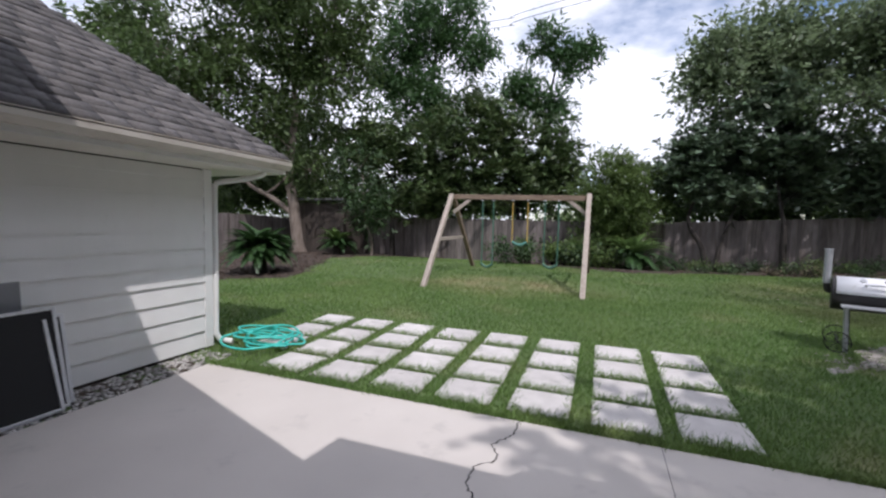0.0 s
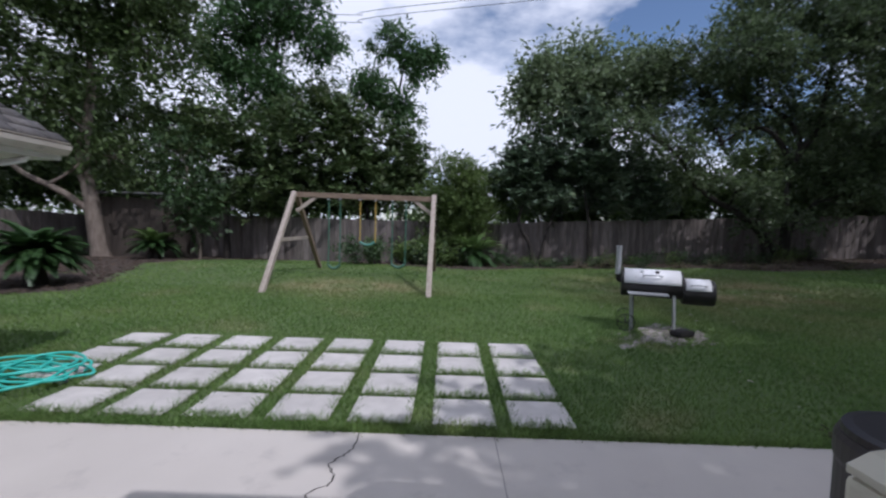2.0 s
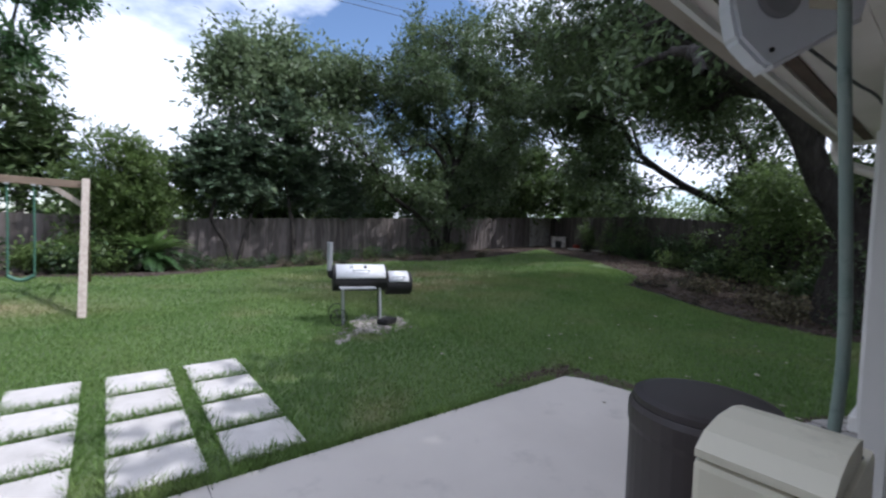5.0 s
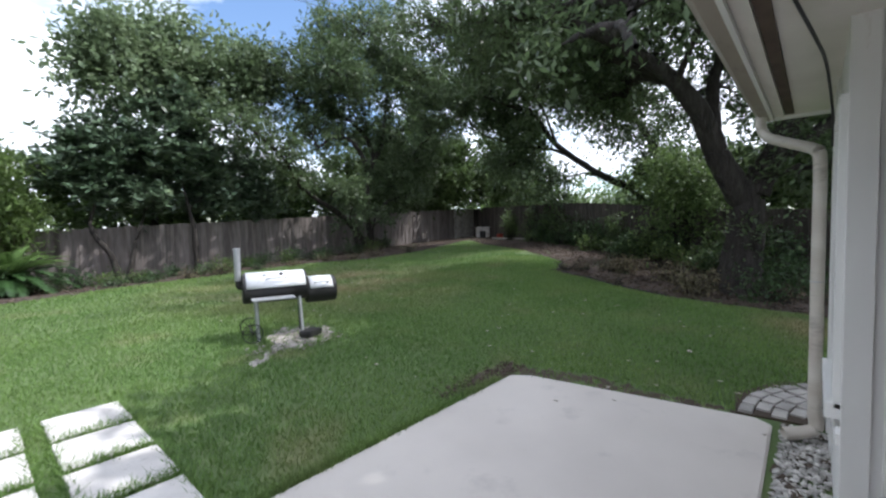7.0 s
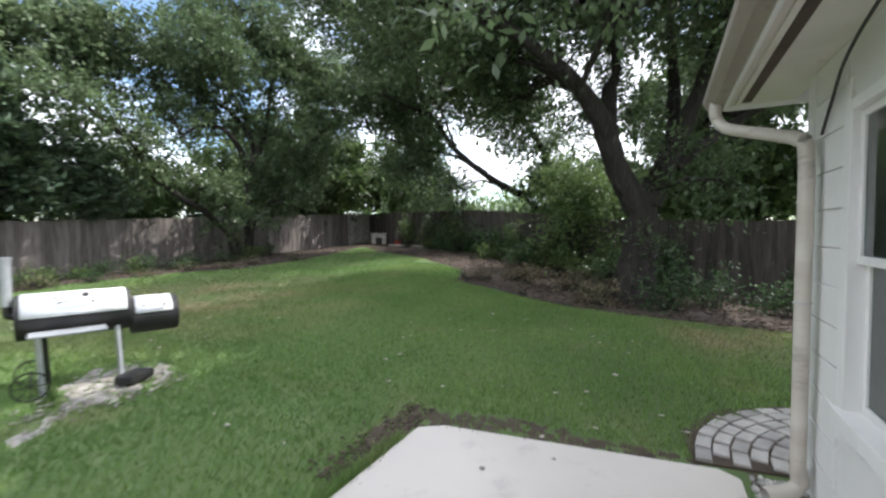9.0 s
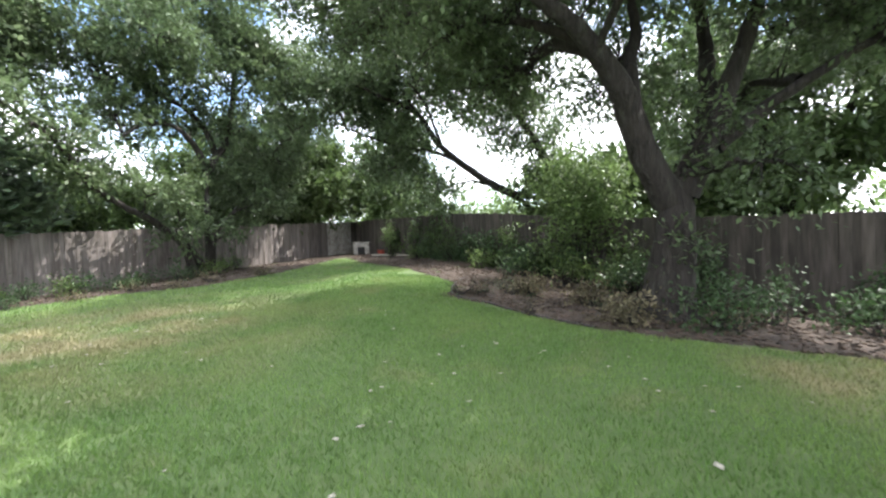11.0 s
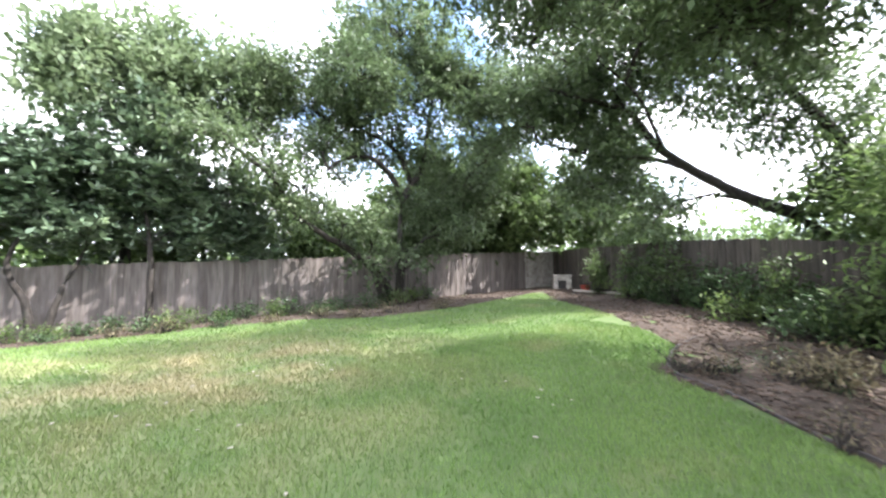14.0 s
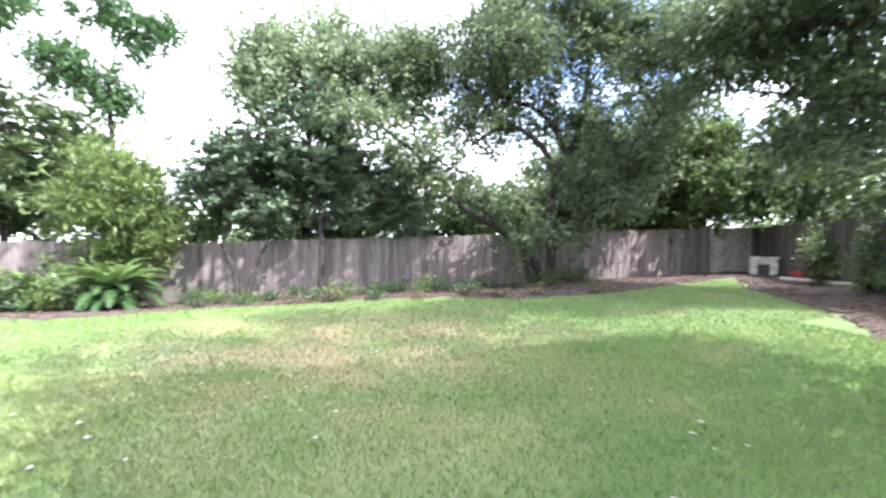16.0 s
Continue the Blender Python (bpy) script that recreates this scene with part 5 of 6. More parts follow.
tree("live_oak", "crooked multi-stemmed live oak at the back fence", [rooted(13.2, 13.0, (13.3, 12.95, 0.7), (13.45, 13.2, 2.6), (13.62, 13.3, 4.6)), rooted(12.7, 12.9, (12.5, 12.8, 1.1), (11.9, 12.6, 2.2))],
     [(9.6, 14.6, 8.6, 1.7, 1.1), (11.8, 14.2, 9.1, 1.8, 1.2), (14, 13.3, 8.3, 1.6, 1.4), (8.2, 15.1, 7.3, 1.4, 1), (10.9, 14.6, 7.3, 1.6, 1), (13, 13.8, 6.3, 1.2, 0.7), (15, 12.7, 6.5, 1.4, 1), (10.3, 14.7, 4.8, 1.2, 0.8), (14.7, 12.9, 4, 1.2, 1), (13.6, 13.5, 11, 2.4, 1.2), (15.7, 12.2, 9, 1.7, 1.3), (9.6, 13.4, 3.6, 1.1, 0.6), (15.4, 12.6, 3.2, 1.2, 0.9), (13.4, 12.4, 2.4, 1.0, 0.8), (12.0, 12.6, 2.4, 0.9, 0.7), (16.6, 13.0, 5.2, 1.4, 0.9), (8.6, 14.6, 5.6, 1.2, 0.8), (10.8, 13.8, 5.8, 1.3, 0.7), (15.6, 13.2, 4.4, 1.3, 0.9), (17.6, 12.4, 6.8, 1.4, 0.9), (16.2, 12.2, 8.4, 1.6, 1.0), (17.8, 11.4, 8.2, 1.5, 1.0), (15.2, 12.8, 9.8, 1.6, 1.0), (18.4, 12.0, 9.6, 1.4, 0.9), (7.4, 12.4, 5.6, 1.2, 0.7), (9.4, 12.2, 4.0, 0.8, 0.5), (8.5, 12.0, 4.8, 0.8, 0.5), (10.9, 12.3, 3.2, 0.8, 0.5), (12.0, 12.4, 3.4, 0.8, 0.6), (12.4, 12.9, 7.6, 1.4, 0.8), (11.2, 12.0, 8.2, 1.5, 0.8)], 88000, 0.17, M_LIVEOAK, M_BARK, 310, 0.19, 0.34, 46, 0.5, gaps=0.28,
     bare=[(0.15, ((13.6, 13.3, 4.4), (14.1, 13.3, 5.1), (14.51, 13.3, 5.7), (14.75, 13.2, 7.2), (14.89, 13.1, 8.5), (15.5, 13.0, 10.5))), (0.12, ((13.61, 13.3, 4.6), (13.07, 13.2, 5.3), (12.27, 13.0, 5.7), (11.24, 12.8, 5.55), (10.39, 12.6, 5.0))), (0.1, ((14.04, 13.3, 5.1), (13.66, 13.4, 6.1), (12.98, 13.5, 6.75), (12.23, 13.6, 6.95), (11.3, 13.8, 7.6))), (0.14, ((13.1, 13.0, 0.7), (12.64, 13.0, 1.5), (11.51, 12.9, 2.45), (10.45, 12.7, 2.9), (9.49, 12.5, 3.5), (8.7, 12.3, 4.5), (7.33, 12.2, 5.4))), (0.06, ((13.35, 12.8, 0.4), (13.52, 12.7, 1.94), (14.07, 12.6, 2.8), (15.05, 12.5, 3.7)))])
tree("laurel_tree", "dark evergreen mass over the corner of the fence", [rooted(20.2, 14.8, (20.2, 14.8, 2), (20.2, 14.6, 4)), rooted(18.4, 15.6, (18.4, 15.6, 2), (18.6, 15.4, 4))],
     [(19.1, 15.2, 5.4, 1.9, 1.2), (20.6, 13.9, 4.4, 2, 1.1), (21.6, 12.8, 4.2, 1.3, 1.1), (19.1, 15.2, 3.5, 1.4, 0.8), (17.3, 16.5, 3.1, 1.5, 0.8), (20.3, 14.2, 6.2, 1.8, 0.9)], 22000, 0.27, M_OAK, M_BARK, 311, 0.14, 0.36)
tree("distant_tree", "bright tree beyond the fence", [rooted(28.6, 15, (28.6, 15, 2), (28.6, 15, 4))],
     [(28.3, 15.6, 3.9, 1.6, 1.1), (29.1, 14.5, 4.8, 1.6, 1.3), (14.9, 25.4, 3.9, 3.2, 1.4), (1.4, 26.2, 2.3, 2.6, 1)], 8000, 0.34, M_OAK_LIGHT, M_BARK, 312, 0.16, 0.4, limbs=False)
for n_, (gx_, gy_, gs) in enumerate(((21.5, 17.5, 1.0), (-17.5, 17.0, 1.1), (25.5, 12.5, 0.9), (19.0, -9.0, 1.0), (17.4, 17.8, 0.8), (22.0, -3.5, 1.0))):
    tree("grove_tree", "tall dark tree standing behind the fence", [rooted(gx_, gy_, (gx_ + 0.2, gy_, 3), (gx_ - 0.1, gy_, 6))],
         [(gx_, gy_, 7.6 * gs, 2.2, 1.6), (gx_ - 1.7, gy_ + 0.5, 6.0 * gs, 1.8, 1.4), (gx_ + 1.8, gy_ - 0.4, 5.8 * gs, 1.8, 1.4), (gx_ + 0.5, gy_ - 0.8, 4.3, 2.2, 1.2), (gx_ - 1.4, gy_ - 0.5, 3.8, 1.8, 1.1), (gx_ + 0.8, gy_, 9.2 * gs, 1.5, 1.1)], 12000, 0.3, M_OAK, M_BARK, 330 + n_, 0.2, 0.42)
tree("leaning_oak", "oak at the fence with a long low limb", [rooted(20.4, 1.6, (20.3, 1.8, 1.8), (19.9, 3.2, 3.3)), rooted(20.3, 1.4, (20.2, 1.4, 2.5), (19.8, 2.2, 5.2), (19.3, 3.8, 7.6))],
     [(17.5, 7.8, 6.7, 1.3, 1), (16.5, 9.2, 7.8, 1.3, 1), (18.2, 6.6, 8, 1.8, 1.2), (19.3, 4.2, 7.6, 1.8, 1.3), (19.8, 2.6, 5.9, 1.5, 1.3), (20, 1.6, 4.1, 1.2, 1), (19.1, 4.8, 9.9, 2, 1.3), (17.7, 7.5, 4.5, 1.3, 1.1), (18.6, 6, 3.5, 1.1, 0.9), (16.5, 8.0, 7.8, 1.4, 0.9), (16.0, 9.2, 6.6, 1.2, 0.8), (15.0, 5.5, 8.8, 1.6, 0.8), (16.5, 4.0, 8.6, 1.6, 0.8), (13.8, 4.6, 8.5, 1.4, 0.7), (17.4, 6.6, 5.8, 1.2, 0.7), (17.8, 8.4, 9.0, 1.5, 1.0)], 52000, 0.19, M_LIVEOAK, M_BARK, 313, 0.24, 0.38, 34, style="spray", bare=[(0.16, ((19.95, 3.0, 3.2), (19.4, 3.9, 3.7), (18.5, 4.95, 4.6), (17.8, 5.7, 5.4), (17.3, 6.2, 6.4), (16.4, 7.1, 6.9), (15.7, 7.8, 7.3))), (0.08, ((18.5, 4.95, 4.6), (17.9, 5.9, 5.0), (17.2, 7.2, 5.3), (16.2, 8.6, 5.9))), (0.07, ((17.3, 6.2, 6.4), (17.2, 7.0, 7.6), (16.4, 8.0, 8.6))), (0.06, ((18.0, 5.5, 5.2), (16.8, 5.6, 6.6), (15.6, 6.0, 7.4)))])
tree("bright_bush", "bright green bush in the bed by the fence", [rooted(14.9, 0.1, (15.1, 0.1, 1), (15.2, 0.1, 2.2))],
     [(15.2, 0.3, 2.9, 0.8, 0.8), (15.3, -0.2, 1.8, 0.8, 0.7), (15.2, 0.5, 1.2, 0.7, 0.5), (15.3, -0.7, 2.8, 0.7, 0.7)], 8000, 0.13, M_OAK_LIGHT, M_BARK, 314, 0.07, 0.42, 22, category="bush")
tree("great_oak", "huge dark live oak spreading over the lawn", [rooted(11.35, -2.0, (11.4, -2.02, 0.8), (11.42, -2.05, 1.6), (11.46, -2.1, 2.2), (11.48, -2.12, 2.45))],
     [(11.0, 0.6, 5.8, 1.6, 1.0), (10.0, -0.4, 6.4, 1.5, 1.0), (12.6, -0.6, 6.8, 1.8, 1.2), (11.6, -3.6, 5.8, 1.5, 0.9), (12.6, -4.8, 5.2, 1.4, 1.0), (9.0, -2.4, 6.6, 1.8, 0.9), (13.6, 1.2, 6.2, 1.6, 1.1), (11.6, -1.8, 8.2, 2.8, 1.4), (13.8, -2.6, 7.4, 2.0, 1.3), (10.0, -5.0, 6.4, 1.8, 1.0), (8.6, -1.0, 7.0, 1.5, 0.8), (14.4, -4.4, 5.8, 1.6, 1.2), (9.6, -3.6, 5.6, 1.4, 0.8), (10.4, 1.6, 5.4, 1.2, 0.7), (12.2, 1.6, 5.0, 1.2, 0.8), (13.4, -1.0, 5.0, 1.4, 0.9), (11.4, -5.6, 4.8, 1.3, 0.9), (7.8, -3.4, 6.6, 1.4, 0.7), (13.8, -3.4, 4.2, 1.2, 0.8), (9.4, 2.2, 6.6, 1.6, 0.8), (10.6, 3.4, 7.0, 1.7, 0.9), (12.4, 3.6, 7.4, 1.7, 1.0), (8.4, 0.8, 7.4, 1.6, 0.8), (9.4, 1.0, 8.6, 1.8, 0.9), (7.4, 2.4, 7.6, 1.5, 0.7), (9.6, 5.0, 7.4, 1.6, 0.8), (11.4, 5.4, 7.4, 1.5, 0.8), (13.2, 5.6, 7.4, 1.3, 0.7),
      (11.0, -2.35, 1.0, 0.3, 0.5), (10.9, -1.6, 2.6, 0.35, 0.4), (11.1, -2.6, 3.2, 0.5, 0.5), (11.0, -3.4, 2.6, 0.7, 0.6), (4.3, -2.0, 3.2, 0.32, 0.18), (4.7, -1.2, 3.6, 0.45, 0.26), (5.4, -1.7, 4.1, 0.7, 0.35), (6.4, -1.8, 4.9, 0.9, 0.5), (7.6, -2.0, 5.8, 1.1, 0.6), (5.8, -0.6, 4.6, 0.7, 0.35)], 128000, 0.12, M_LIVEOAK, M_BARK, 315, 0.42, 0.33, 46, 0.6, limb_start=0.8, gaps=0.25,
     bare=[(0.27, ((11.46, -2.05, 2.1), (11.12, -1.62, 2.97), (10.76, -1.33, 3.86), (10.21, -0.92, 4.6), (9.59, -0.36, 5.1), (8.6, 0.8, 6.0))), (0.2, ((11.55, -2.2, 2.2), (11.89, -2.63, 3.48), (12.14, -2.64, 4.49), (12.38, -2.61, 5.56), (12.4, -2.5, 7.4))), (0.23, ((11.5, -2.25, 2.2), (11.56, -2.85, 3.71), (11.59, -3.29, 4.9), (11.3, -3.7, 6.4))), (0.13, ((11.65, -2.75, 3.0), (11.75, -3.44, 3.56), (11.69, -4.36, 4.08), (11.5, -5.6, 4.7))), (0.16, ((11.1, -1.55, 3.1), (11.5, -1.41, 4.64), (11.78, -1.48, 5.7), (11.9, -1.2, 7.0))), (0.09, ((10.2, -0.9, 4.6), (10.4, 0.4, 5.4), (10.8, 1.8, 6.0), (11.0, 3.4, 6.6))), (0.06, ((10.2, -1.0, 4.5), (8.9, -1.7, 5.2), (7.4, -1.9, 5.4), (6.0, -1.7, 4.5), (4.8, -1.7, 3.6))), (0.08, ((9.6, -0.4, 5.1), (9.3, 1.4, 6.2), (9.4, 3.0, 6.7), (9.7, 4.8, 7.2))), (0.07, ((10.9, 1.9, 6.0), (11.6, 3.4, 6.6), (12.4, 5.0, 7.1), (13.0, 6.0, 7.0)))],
     outer=([(6.2, -5.2, 8.0, 1.7, 0.8), (7.6, -6.6, 8.4, 1.8, 0.9), (5.6, -7.0, 8.8, 1.5, 0.8), (8.6, -8.6, 9.2, 1.8, 0.9), (11.0, -8.4, 9.0, 1.9, 1.0), (13.2, -6.4, 8.6, 1.8, 1.0), (8.2, -4.8, 8.4, 1.8, 0.9), (9.4, -7.2, 8.0, 1.8, 1.0), (7.0, -3.6, 8.2, 1.5, 0.7), (11.4, -6.8, 7.4, 1.8, 1.1), (5.0, -5.6, 8.4, 1.1, 0.6)], 18000, 0.3))
tree("second_oak", "dark forked oak behind the east fence", [rooted(17.95, -5, (17.95, -4.95, 2.0), (18.0, -4.6, 4.9), (18.1, -4.4, 6.4)), rooted(17.9, -5.05, (17.85, -5.2, 1.9), (17.66, -6.0, 3.2), (17.5, -6.6, 5.2))],
     [(18, -4.8, 5.6, 1.1, 0.9), (17.8, -5.7, 3.8, 1, 0.7), (18.2, -3.9, 3.7, 1, 0.6), (17.7, -6.1, 6.2, 1.1, 1), (18.2, -3.3, 2.8, 1, 0.7), (17.9, -5.1, 2.7, 0.9, 0.6)], 18000, 0.18, M_OAK, M_BARK, 316, 0.26, 0.36)


def shrub(name, label, x, y, r, h, leaves, size, mat_, seed, ratio=0.5, category="shrub"):
    rng_ = np.random.default_rng(seed)
    z = gz(x, y)
    root = thing(name, label, category, (x, y, z))
    blobs = [(rng_.normal(0, r * 0.4), rng_.normal(0, r * 0.4), h * (0.3 + 0.4 * rng_.random()), r * 0.6, h * 0.45) for _ in range(5)]
    pts, clumps = crown_points(blobs, leaves, rng_, 0.13, 16, 0.1)
    pts[:, 2] = np.abs(pts[:, 2])
    vs, qs, off = [], [], 0
    for c in clumps[:: max(1, len(clumps) // 14)]:
        v, q = tube_arrays(limb_line((rng_.normal(0, 0.05), rng_.normal(0, 0.05), -0.03), np.abs(c) * np.sign(c + 1e-9), rng_, 0.05, 5), np.linspace(0.012, 0.004, 5), 4)
        vs.append(v)
        qs.append(q + off)
        off += len(v)
    raw("stems", np.concatenate(vs), np.concatenate(qs), M_BARK, root)
    v, f = leaf_arrays(pts, None, size, rng_, ratio)
    raw("foliage", v, f, mat_, root)
    return root


def sago(label, x, y, fronds, length, seed, mat_=None, trunk=0.35, cone=False):
    rng_ = np.random.default_rng(seed)
    root = thing("sago_palm", label, "palm", (x, y, gz(x, y)))
    part("trunk", lathe([(0.19, -0.05), (0.21, 0.05), (0.18, trunk * 0.6), (0.16, trunk), (0.08, trunk + 0.08)], 14), M_BARK, root, "stubby scaly trunk")
    for k in range(fronds):
        a = k * 2.399 + rng_.normal(0, 0.15)
        lift = 0.15 + 1.15 * (k / fronds) + rng_.normal(0, 0.08)
        L = length * (0.8 + 0.35 * rng_.random())
        t = np.linspace(0, 1, 22)
        el = lift - t * 1.15
        step_ = L / 21
        hx = np.concatenate([[0], np.cumsum(np.cos(el[:-1]) * step_)])
        hz = trunk + np.concatenate([[0], np.cumsum(np.sin(el[:-1]) * step_)])
        hz = np.maximum(hz, 0.03)
        spine = np.stack([hx * math.cos(a), hx * math.sin(a), hz], -1)
        v, q = tube_arrays(spine, np.linspace(0.009, 0.003, 22), 4)
        vs, fs, off = [v], [], len(v)
        tris = [np.concatenate([q[:, [0, 1, 2]], q[:, [0, 2, 3]]])]
        side = np.array([-math.sin(a), math.cos(a), 0.0])
        ahead = np.gradient(spine, axis=0)
        ahead /= np.linalg.norm(ahead, axis=1)[:, None]
        fine = np.linspace(2, 21, 44)
        for sgn in (-1, 1):
            base = np.stack([np.interp(fine, np.arange(22), spine[:, j]) for j in range(3)], -1)
            fw = np.stack([np.interp(fine, np.arange(22), ahead[:, j]) for j in range(3)], -1)
            ll = 0.17 * length * np.sin(np.linspace(0.5, 2.9, 44))[:, None] * (0.9 + 0.2 * rng_.random((44, 1)))
            tip = base + (side * sgn * 0.85 + fw * 0.5 + np.array([0, 0, 0.18])) * ll
            w = fw * 0.019
            block = np.stack([base - w, base + w, tip], 1).reshape(-1, 3)
            vs.append(block)
            tris.append(np.arange(len(block)).reshape(-1, 3) + off)
            off += len(block)
        raw("frond", np.concatenate(vs), np.concatenate(tris), mat_ or (M_SAGO_LIGHT if lift > 0.75 else M_SAGO), root)
    if cone:
        part("cone", lathe([(0.05, trunk), (0.13, trunk + 0.12), (0.12, trunk + 0.3), (0.02, trunk + 0.42)], 12), M_ORANGE, root, "orange seed cone")
    return root


sago("large dark-green sago palm in the mulch bed", -8.7, 4.9, 170, 1.0, 1, mat_=M_SAGO, trunk=0.6)
sago("small sago palm in the mulch bed", -9.7, 10.0, 60, 0.9, 2, trunk=0.45)
sago("bright sago palm in front of the fence", 1.0, 11.6, 60, 1.35, 3, trunk=0.4)
sago("sago palm with an orange seed cone", -0.6, 11.6, 34, 1.0, 4, trunk=0.3, cone=True)

rs = random.Random(17)
for k in range(22):
    x = 2.0 + k * 0.62 + rs.uniform(-0.2, 0.2)
    shrub("groundcover_plant", "low leafy groundcover along the fence", x, 12.9 + rs.uniform(-0.5, 0.6), 0.38, rs.uniform(0.25, 0.6), 420, 0.075, rs.choice((M_COVER, M_COVER, M_SAGO, M_BAMBOO)), 100 + k, category="plant")
for k in range(9):
    shrub("border_plant", "leafy border plant beside the swing set", -3.2 + k * 0.5 + rs.uniform(-0.2, 0.2), 10.9 + rs.uniform(-0.4, 0.8), 0.55, rs.uniform(0.6, 1.15), 700, 0.12, rs.choice((M_BAMBOO, M_COVER)), 140 + k, category="plant")
for k in range(12):
    shrub("dry_plant", "dry straw-coloured border plant", 0.5 + k * 1.15 + rs.uniform(-0.3, 0.3), 10.9 + rs.uniform(-0.4, 0.6) + 0.9 * step(2, 6, 0.5 + k * 1.15) - 1.2 * step(9, 12, 0.5 + k * 1.15), 0.4, rs.uniform(0.15, 0.32), 330, 0.06, rs.choice((M_DRYPLANT, M_COVER)), 160 + k, category="plant")
for k in range(22):
    u = k / 21
    shrub("hedge_plant", "leafy shrub in the shaded bed", 13.2 + 6.0 * u + rs.uniform(-0.5, 0.5), -2.2 + 9.0 * u + rs.uniform(-0.8, 0.8), 0.6, rs.uniform(0.5, 1.0), 760, 0.085, rs.choice((M_COVER, M_COVER, M_BAMBOO, M_OAK)), 180 + k)
for k, (x, y, h) in enumerate(((10.6, -2.6, 0.8), (10.4, -1.4, 0.55), (11.2, -3.4, 0.9), (10.9, -4.6, 0.8), (11.8, -0.6, 0.5), (12.6, 0.9, 0.4), (12.0, -5.4, 0.9), (12.4, -2.6, 0.8))):
    shrub("fern_plant", "ferny undergrowth round the oak", x, y, 0.55, h, 700, 0.085, M_DRYPLANT if k in (1, 4, 5) else M_COVER, 210 + k)

for k in range(26):
    x, y = 10.4 + rs.uniform(0, 2.6), rs.uniform(-3.6, 2.4)
    if in_east(np.array([x]), np.array([y]))[0]:
        shrub("weed_tuft", "thin dry weeds in the shaded leaf litter", x, y, 0.28, rs.uniform(0.18, 0.42), 170, 0.06, rs.choice((M_DRYPLANT, M_DRYPLANT, M_COVER)), 280 + k, ratio=0.2, category="weeds")

for k in range(15):
    u = (k + 0.5) / 15
    x, y = 13.25 + 7.3 * u + rs.uniform(-0.15, 0.15), -3.3 + 13.4 * u + rs.uniform(-0.3, 0.3)
    shrub("climbing_shrub", "tall leafy shrub growing up the fence", x, y, 0.55, rs.uniform(1.1, 1.9), 950, 0.09, rs.choice((M_OAK, M_COVER, M_OAK)), 240 + k)

# ---- far corner of the yard ----
timber = thing("long_timber", "long pale timber lying on the ground", "timber")
part("beam", bar((20.3, 10.6, gz(20.3, 10.6) + 0.06), (19.9, 7.6, gz(19.9, 7.6) + 0.05), 0.12, 0.09, bevel=0.01), M_TIMBER, timber)
kennel = thing("kennel", "small pale wooden kennel with a dark opening", "kennel", (21.5, 12.2, gz(21.5, 12.2)), turn=-45)
part("body", box(-0.4, 0.4, -0.3, 0.3, 0, 0.6, 0.01), M_FENCE_PALE, kennel)
part("roof", bar((-0.45, 0, 0.64), (0.45, 0, 0.64), 0.75, 0.05, bevel=0.01), M_FENCE_PALE, kennel)
# body is solid: a black sheet on its front paints the shade inside
part("opening", box(-0.2, 0.16, -0.312, -0.3005, 0.02, 0.4), M_BLACK, kennel, "flat black panel drawing the shaded opening")
tub = thing("red_tub", "dull red plastic tub", "tub", (20.9, 10.5, gz(20.9, 10.5)))
part("body", lathe([(0.16, 0), (0.2, 0.26), (0.215, 0.27), (0.19, 0.265), (0.15, 0.03)], 18), M_RED, tub)
edging = thing("bed_edging", "dark curved edging at the tip of the bed", "edging")
tube("strip", [(x, y, gz(x, y) + 0.02) for x, y in ((13.9, 3.0), (12.6, 2.75), (11.5, 2.2), (11.2, 1.4), (10.6, 0.4), (10.0, -0.9))], 0.02, M_TANK, edging, n=40)

shed = thing("shed", "dark timber garden shed with a sheet roof", "shed", (-12.0, 12.7, gz(-12, 12.7)))
for k in range(18):
    part("plank", box(-1.3 + k * 0.145, -1.16 + k * 0.145, -0.8, -0.78, 0, 2.35, 0.003), M_SHED, shed)
part("body", box(-1.3, 1.3, -0.778, 0.9, 0, 2.3), M_SHED, shed)
part("roof", bar((-1.5, 0, 2.5), (1.5, 0, 2.5), 2.2, 0.06), M_SHEDROOF, shed, "grey sheet-metal roof")

lines = thing("power_line", "two black overhead power lines", "cable")
tube("wire", [(-60, 20, 12.8), (-10.5, 25, 15.4), (-2.8, 25, 16.1), (40, 26, 22)], 0.02, M_CABLE, lines, n=30, sides=5)
tube("wire", [(-60, 20, 12.3), (-10.5, 25, 14.9), (-2.8, 25, 15.65), (40, 26, 21.4)], 0.02, M_CABLE, lines, n=30, sides=5)

# dense green belt just beyond the fences
rng = np.random.default_rng(78)
belt = []
for k in range(46):
    x = -17 + k * 0.9
    belt.append((x, 16.8 + rng.uniform(-0.8, 1.6), rng.uniform(1.6, 3.6), rng.uniform(1.1, 1.7), rng.uniform(0.9, 1.5)))
for k in range(30):
    u = k / 29
    x, y = 24.6 - 11.5 * u, 13.0 - 21.5 * u
    if not 3.2 < y < 8.8:
        belt.append((x + rng.uniform(0.6, 2.6), y - rng.uniform(0.2, 1.0), rng.uniform(1.5, 4.2), rng.uniform(1.0, 1.7), rng.uniform(0.9, 1.6)))
for k in range(14):
    belt.append((-17.5 + rng.uniform(-1, 1), -4 + k * 1.5, rng.uniform(2, 4.5), 1.5, 1.4))
pts, _ = crown_points(belt, 48000, rng, 0.3, 44, 0.2)
pts[:, 2] = np.abs(pts[:, 2])
v, f = leaf_arrays(pts, None, 0.3, rng, 0.5)
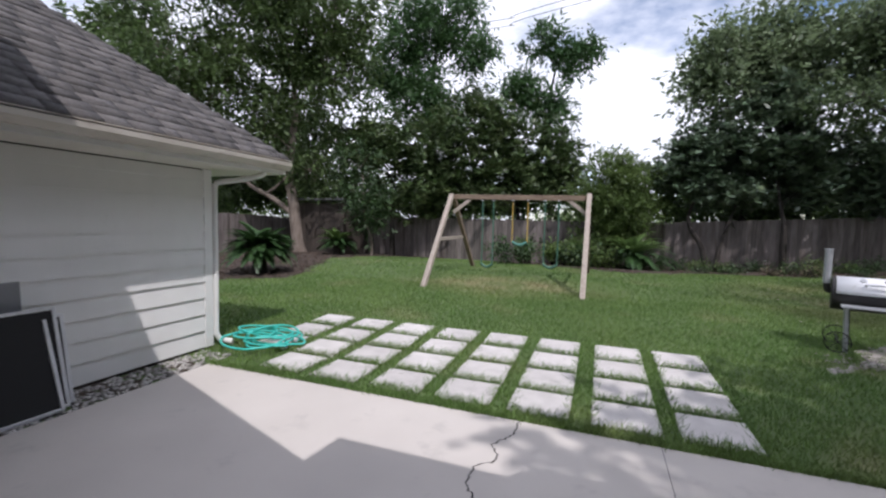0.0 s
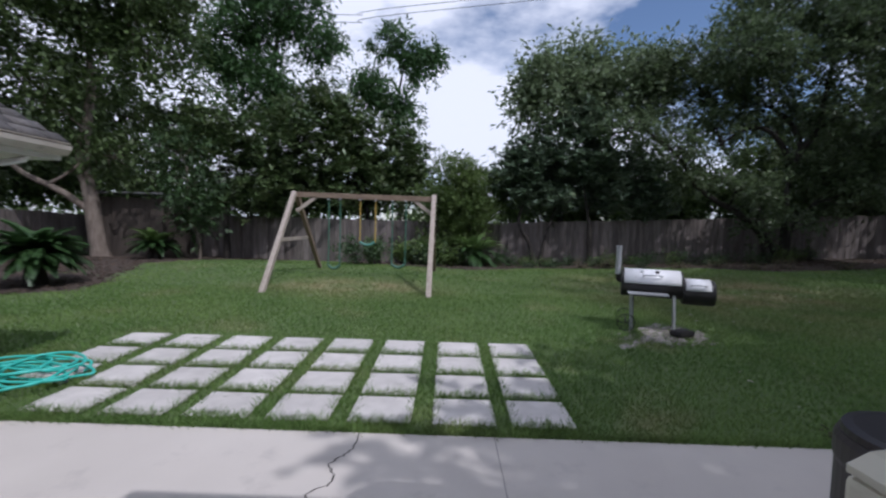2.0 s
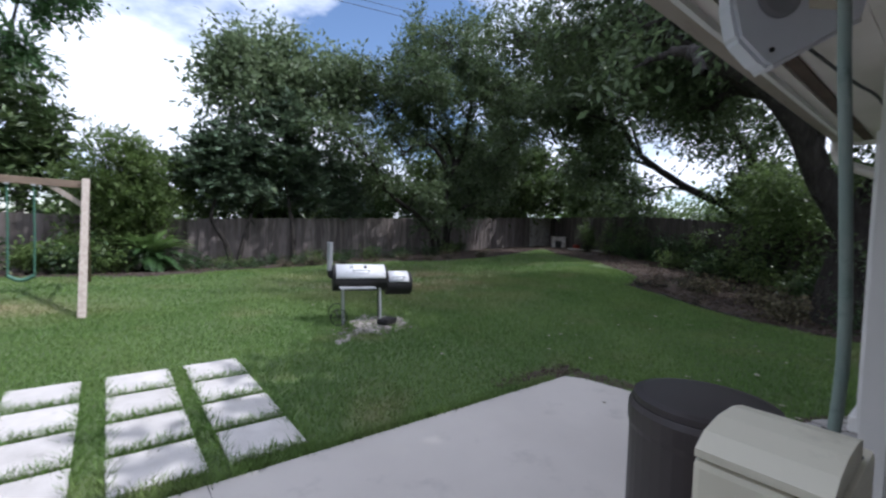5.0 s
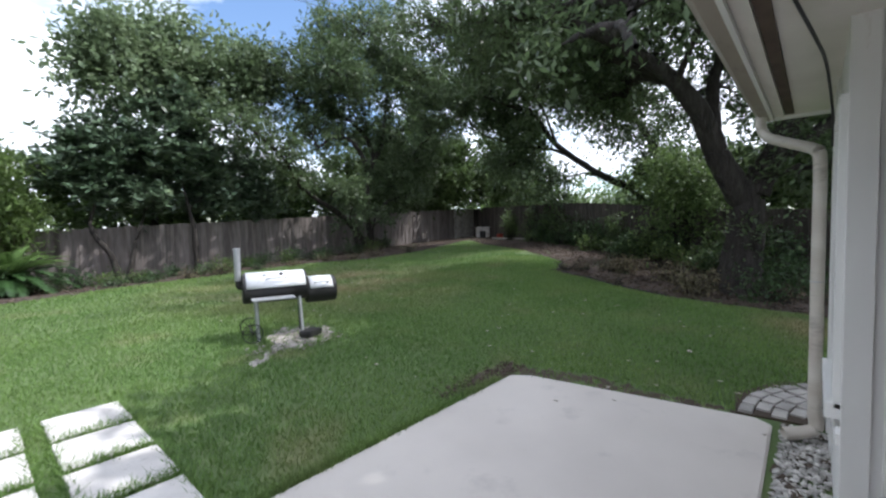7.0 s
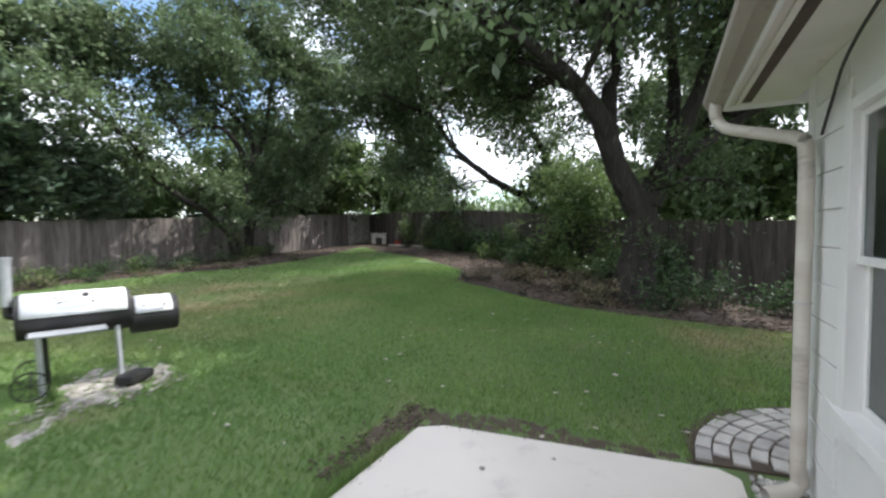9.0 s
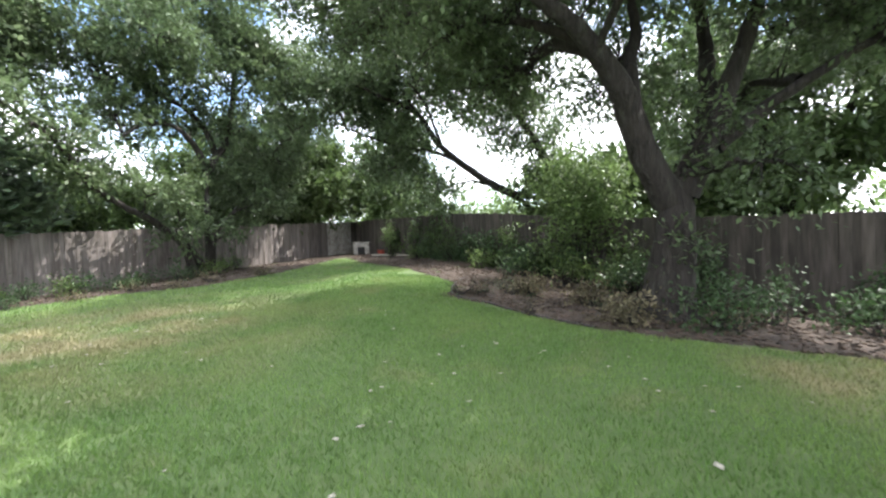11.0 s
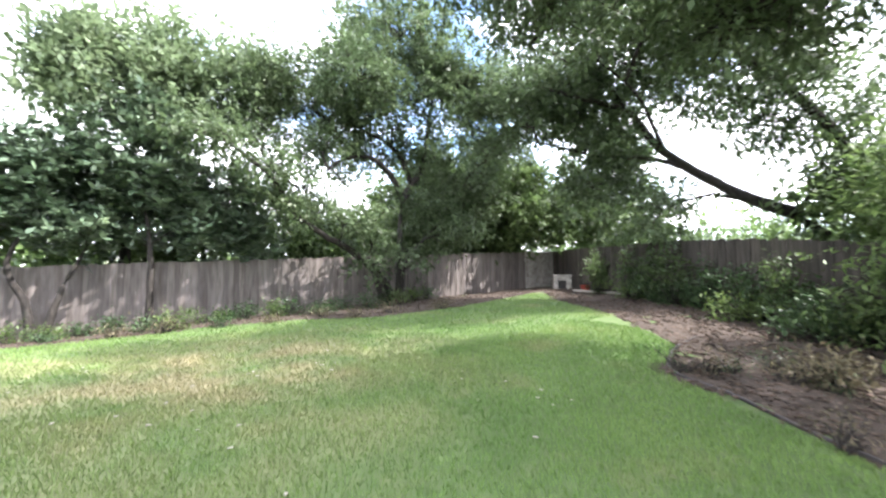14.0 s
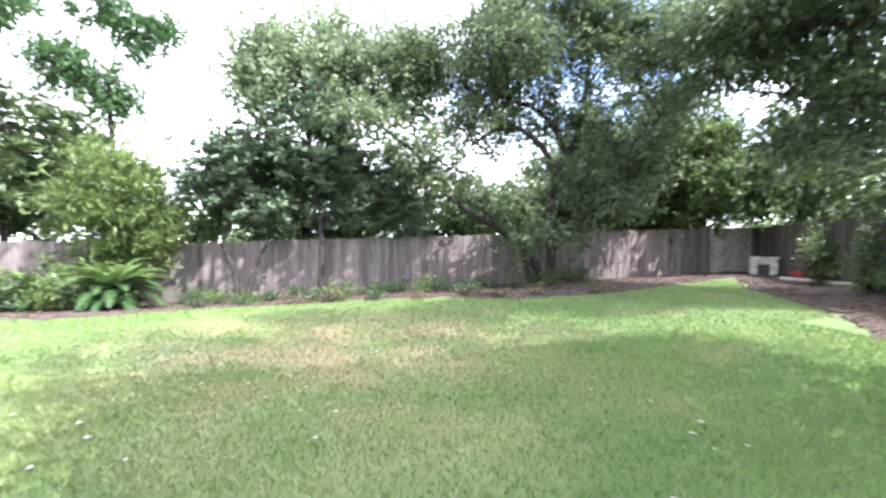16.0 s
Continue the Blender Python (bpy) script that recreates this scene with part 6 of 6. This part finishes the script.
tagged(raw("undergrowth", v, f, M_OAK), "dense dark undergrowth behind the fence", "shrubs", kind="stuff")

light = []
for k in range(26):
    light.append((4.0 + k * 0.95, 18.2 + rng.uniform(-0.6, 1.8), rng.uniform(2.6, 5.0), rng.uniform(1.2, 1.8), rng.uniform(1.0, 1.6)))
for k in range(12):
    light.append((26.5 - k * 0.75, 8.4 - k * 1.1, rng.uniform(2.2, 3.0), 1.4, 0.9))
pts, _ = crown_points(light, 34000, rng, 0.3, 40, 0.2)
v, f = leaf_arrays(pts, None, 0.2, rng, 0.5)
tagged(raw("lit_thicket", v, f, M_OAK_LIGHT), "sunlit yellow-green thicket beyond the fence", "shrubs", kind="stuff")

# far trees all round the yard
rng = np.random.default_rng(77)
fb = []
for k in range(64):
    a = k / 64 * 2 * np.pi
    for _ in range(2):
        d = rng.uniform(34, 46)
        hh = rng.uniform(2.4, 4.4)
        fb.append((4 + d * math.cos(a), 4 + d * math.sin(a), hh * rng.uniform(0.8, 1.5), rng.uniform(2.5, 4.2), hh))
pts, _ = crown_points(fb, 34000, rng, 0.6, 26, 0.3)
v, f = leaf_arrays(pts, None, 0.55, rng, 0.5)
tagged(raw("far_woods", v, f, M_OAK_LIGHT), "bright green trees beyond the fence", "trees", kind="stuff")

# ---- cobble fan by the downspout ----
cobbles = tagged(part("cobble_pad", slab([(4.62, -2.72), (5.1, -2.66), (5.7, -2.95), (6.05, -3.5), (6.0, -4.4), (4.75, -4.4), (4.7, -3.3)], -0.06, 0.004), M_SOIL), "fan-shaped pad of pale cobbles", "paving", kind="structure")
cmesh = bpy.data.meshes.new("cobble")
cbm = box(-0.05, 0.05, -0.085, 0.085, -0.03, 0.022, 0.008)
cbm.to_mesh(cmesh)
cbm.free()
cmesh.materials.append(M_BRICK)
rc = random.Random(2)
for ring in range(10):
    rad = 0.28 + ring * 0.115
    n = max(3, int(rad * 1.75 / 0.185))
    for k in range(n):
        a = radians(-12 + 112 * (k + 0.5 + 0.5 * (ring % 2)) / n)
        x, y = 4.75 + rad * math.cos(a), -4.1 + rad * math.sin(a)
        if x > 4.72 and y > -4.3:
            ob = new("cobble", cmesh)
            ob.parent = cobbles
            ob.matrix_basis = pose(x, y, rc.uniform(-0.004, 0.004), rc.uniform(-2, 2), rc.uniform(-2, 2), math.degrees(a) + rc.uniform(-3, 3))

# ---- pavers set in the grass ----
pavers = thing("paver_grid", "grid of square concrete pavers set in grass", "paving", kind="structure")
pm = []
for k in range(4):
    rr = random.Random(40 + k)
    bm = box(-0.272, 0.272, -0.262, 0.262, -0.04, 0.014, 0.01)
    for v in bm.verts:
        v.co += Vector((rr.uniform(-0.006, 0.006), rr.uniform(-0.006, 0.006), 0))
    me = bpy.data.meshes.new("paver")
    bm.to_mesh(me)
    bm.free()
    me.materials.append(M_PAVER)
    pm.append(me)
rp = random.Random(4)
PAVED = []
for c in range(8):
    for r in range(4):
        x = 0.93 - 0.70 * c + (0.02 if c == 1 else 0)
        y = -0.265 + 0.592 * r
        if c == 7 and r == 0:
            continue
        ob = new("paver", rp.choice(pm))
        ob.parent = pavers
        ob.matrix_basis = pose(x, y, gz(x, y) + 0.014 + rp.uniform(0.0, 0.006), (1.6 if y > 0.1 else 0.0) + rp.uniform(-0.4, 0.4), rp.uniform(-0.5, 0.5), rp.uniform(-0.8, 0.8))
        PAVED.append((x, y))


# ---- grass blades ----
def blades(name, xs, ys, height, width, seed, lean=0.5):
    rng_ = np.random.default_rng(seed)
    n = len(xs)
    a = rng_.random(n) * 2 * np.pi
    h = height * (0.5 + 0.9 * rng_.random(n))
    z = ground_z(xs, ys)
    b = np.stack([xs, ys, z - 0.004], -1)
    s = np.stack([-np.sin(a), np.cos(a), np.zeros(n)], -1) * (width * (0.6 + 0.8 * rng_.random(n)))[:, None] * 0.5
    la = rng_.random(n) * 2 * np.pi
    tip = b + np.stack([np.cos(la) * h * lean * rng_.random(n) * 1.6, np.sin(la) * h * lean * rng_.random(n) * 1.6, h], -1)
    v = np.stack([b - s, b + s, tip], 1).reshape(-1, 3)
    return tagged(raw(name, v, np.arange(n * 3).reshape(-1, 3), M_BLADE), "blades of mown lawn grass", "grass", kind="stuff")


def lawn_points(n, x0, x1, y0, y1, seed):
    rng_ = np.random.default_rng(seed)
    xs, ys = rng_.uniform(x0, x1, n), rng_.uniform(y0, y1, n)
    ok_ = ~(in_east(xs, ys) | in_north(xs, ys) | in_west(xs, ys))
    ok_ &= ~((in_ash(xs, ys) | in_corner(xs, ys)) & (rng_.random(n) < 0.72))
    ok_ &= ~((xs > -4.66) & (xs < 4.24 + 0.17 * (-0.7 - ys)) & (ys < -0.685))
    ok_ &= ~((xs < -4.58) & (ys < -0.17))
    ok_ &= ~((xs > 1.5) & (xs < 4.75) & (ys < -2.9))
    ok_ &= ~((xs > 4.6) & (xs < 6.02) & (ys < -2.72 - 0.8 * np.clip(xs - 5.1, 0, 1)))
    for px, py in PAVED:
        ok_ &= ~((np.abs(xs - px) < 0.268) & (np.abs(ys - py) < 0.258))
    thin = 0.55 + 0.45 * np.sin(xs * 1.3 + 2 * np.sin(ys * 0.9)) * np.sin(ys * 1.1 + np.sin(xs * 0.7))
    ok_ &= rng_.random(n) < 0.62 + 0.38 * thin
    return xs[ok_], ys[ok_]


def turf(name, n, x0, x1, y0, y1, seed):
    """Turf whose blades thin out and widen evenly with distance from the middle of the lawn walked over."""
    xs, ys = lawn_points(n, x0, x1, y0, y1, seed)
    rng_ = np.random.default_rng(seed + 100)
    far = np.clip((np.hypot(np.clip(np.abs(xs - 4.0) - 2.5, 0, None), ys - 1.2) - 2.0) / 9.0, 0, 1)
    keep = rng_.random(len(xs)) < 1.0 - 0.8 * far ** 0.7
    far = far[keep]
    blades(name, xs[keep], ys[keep], 0.05 * (1 + 0.1 * far), 0.0085 * (1 + 1.3 * far), seed + 1)


turf("grass_near", 780000, -9.0, 14.0, -4.2, 5.4, 31)
turf("grass_far", 430000, -9.0, 19.0, 5.4, 13.0, 37)
turf("grass_side", 110000, 4.6, 11.5, -8.0, -4.2, 43)
turf("grass_west", 50000, -15.0, -9.0, -3.0, 4.0, 41)
edge = np.random.default_rng(50)
blades("grass_edge", edge.uniform(-4.1, 4.0, 9000), edge.normal(-0.67, 0.025, 9000), 0.075, 0.009, 51, 0.8)
tx, ty = [], []
for px, py in PAVED:
    k = edge.integers(260, 620)
    tx.append(px + edge.uniform(-0.27, 0.27, k))
    ty.append(py - 0.27 + edge.normal(0, 0.032, k))
    tx.append(px + np.sign(edge.random(220) - 0.5) * (0.272 + edge.normal(0, 0.018, 220)))
    ty.append(py + edge.uniform(-0.27, 0.27, 220))
blades("grass_joints", np.concatenate(tx), np.concatenate(ty), 0.075, 0.01, 52, 0.9)
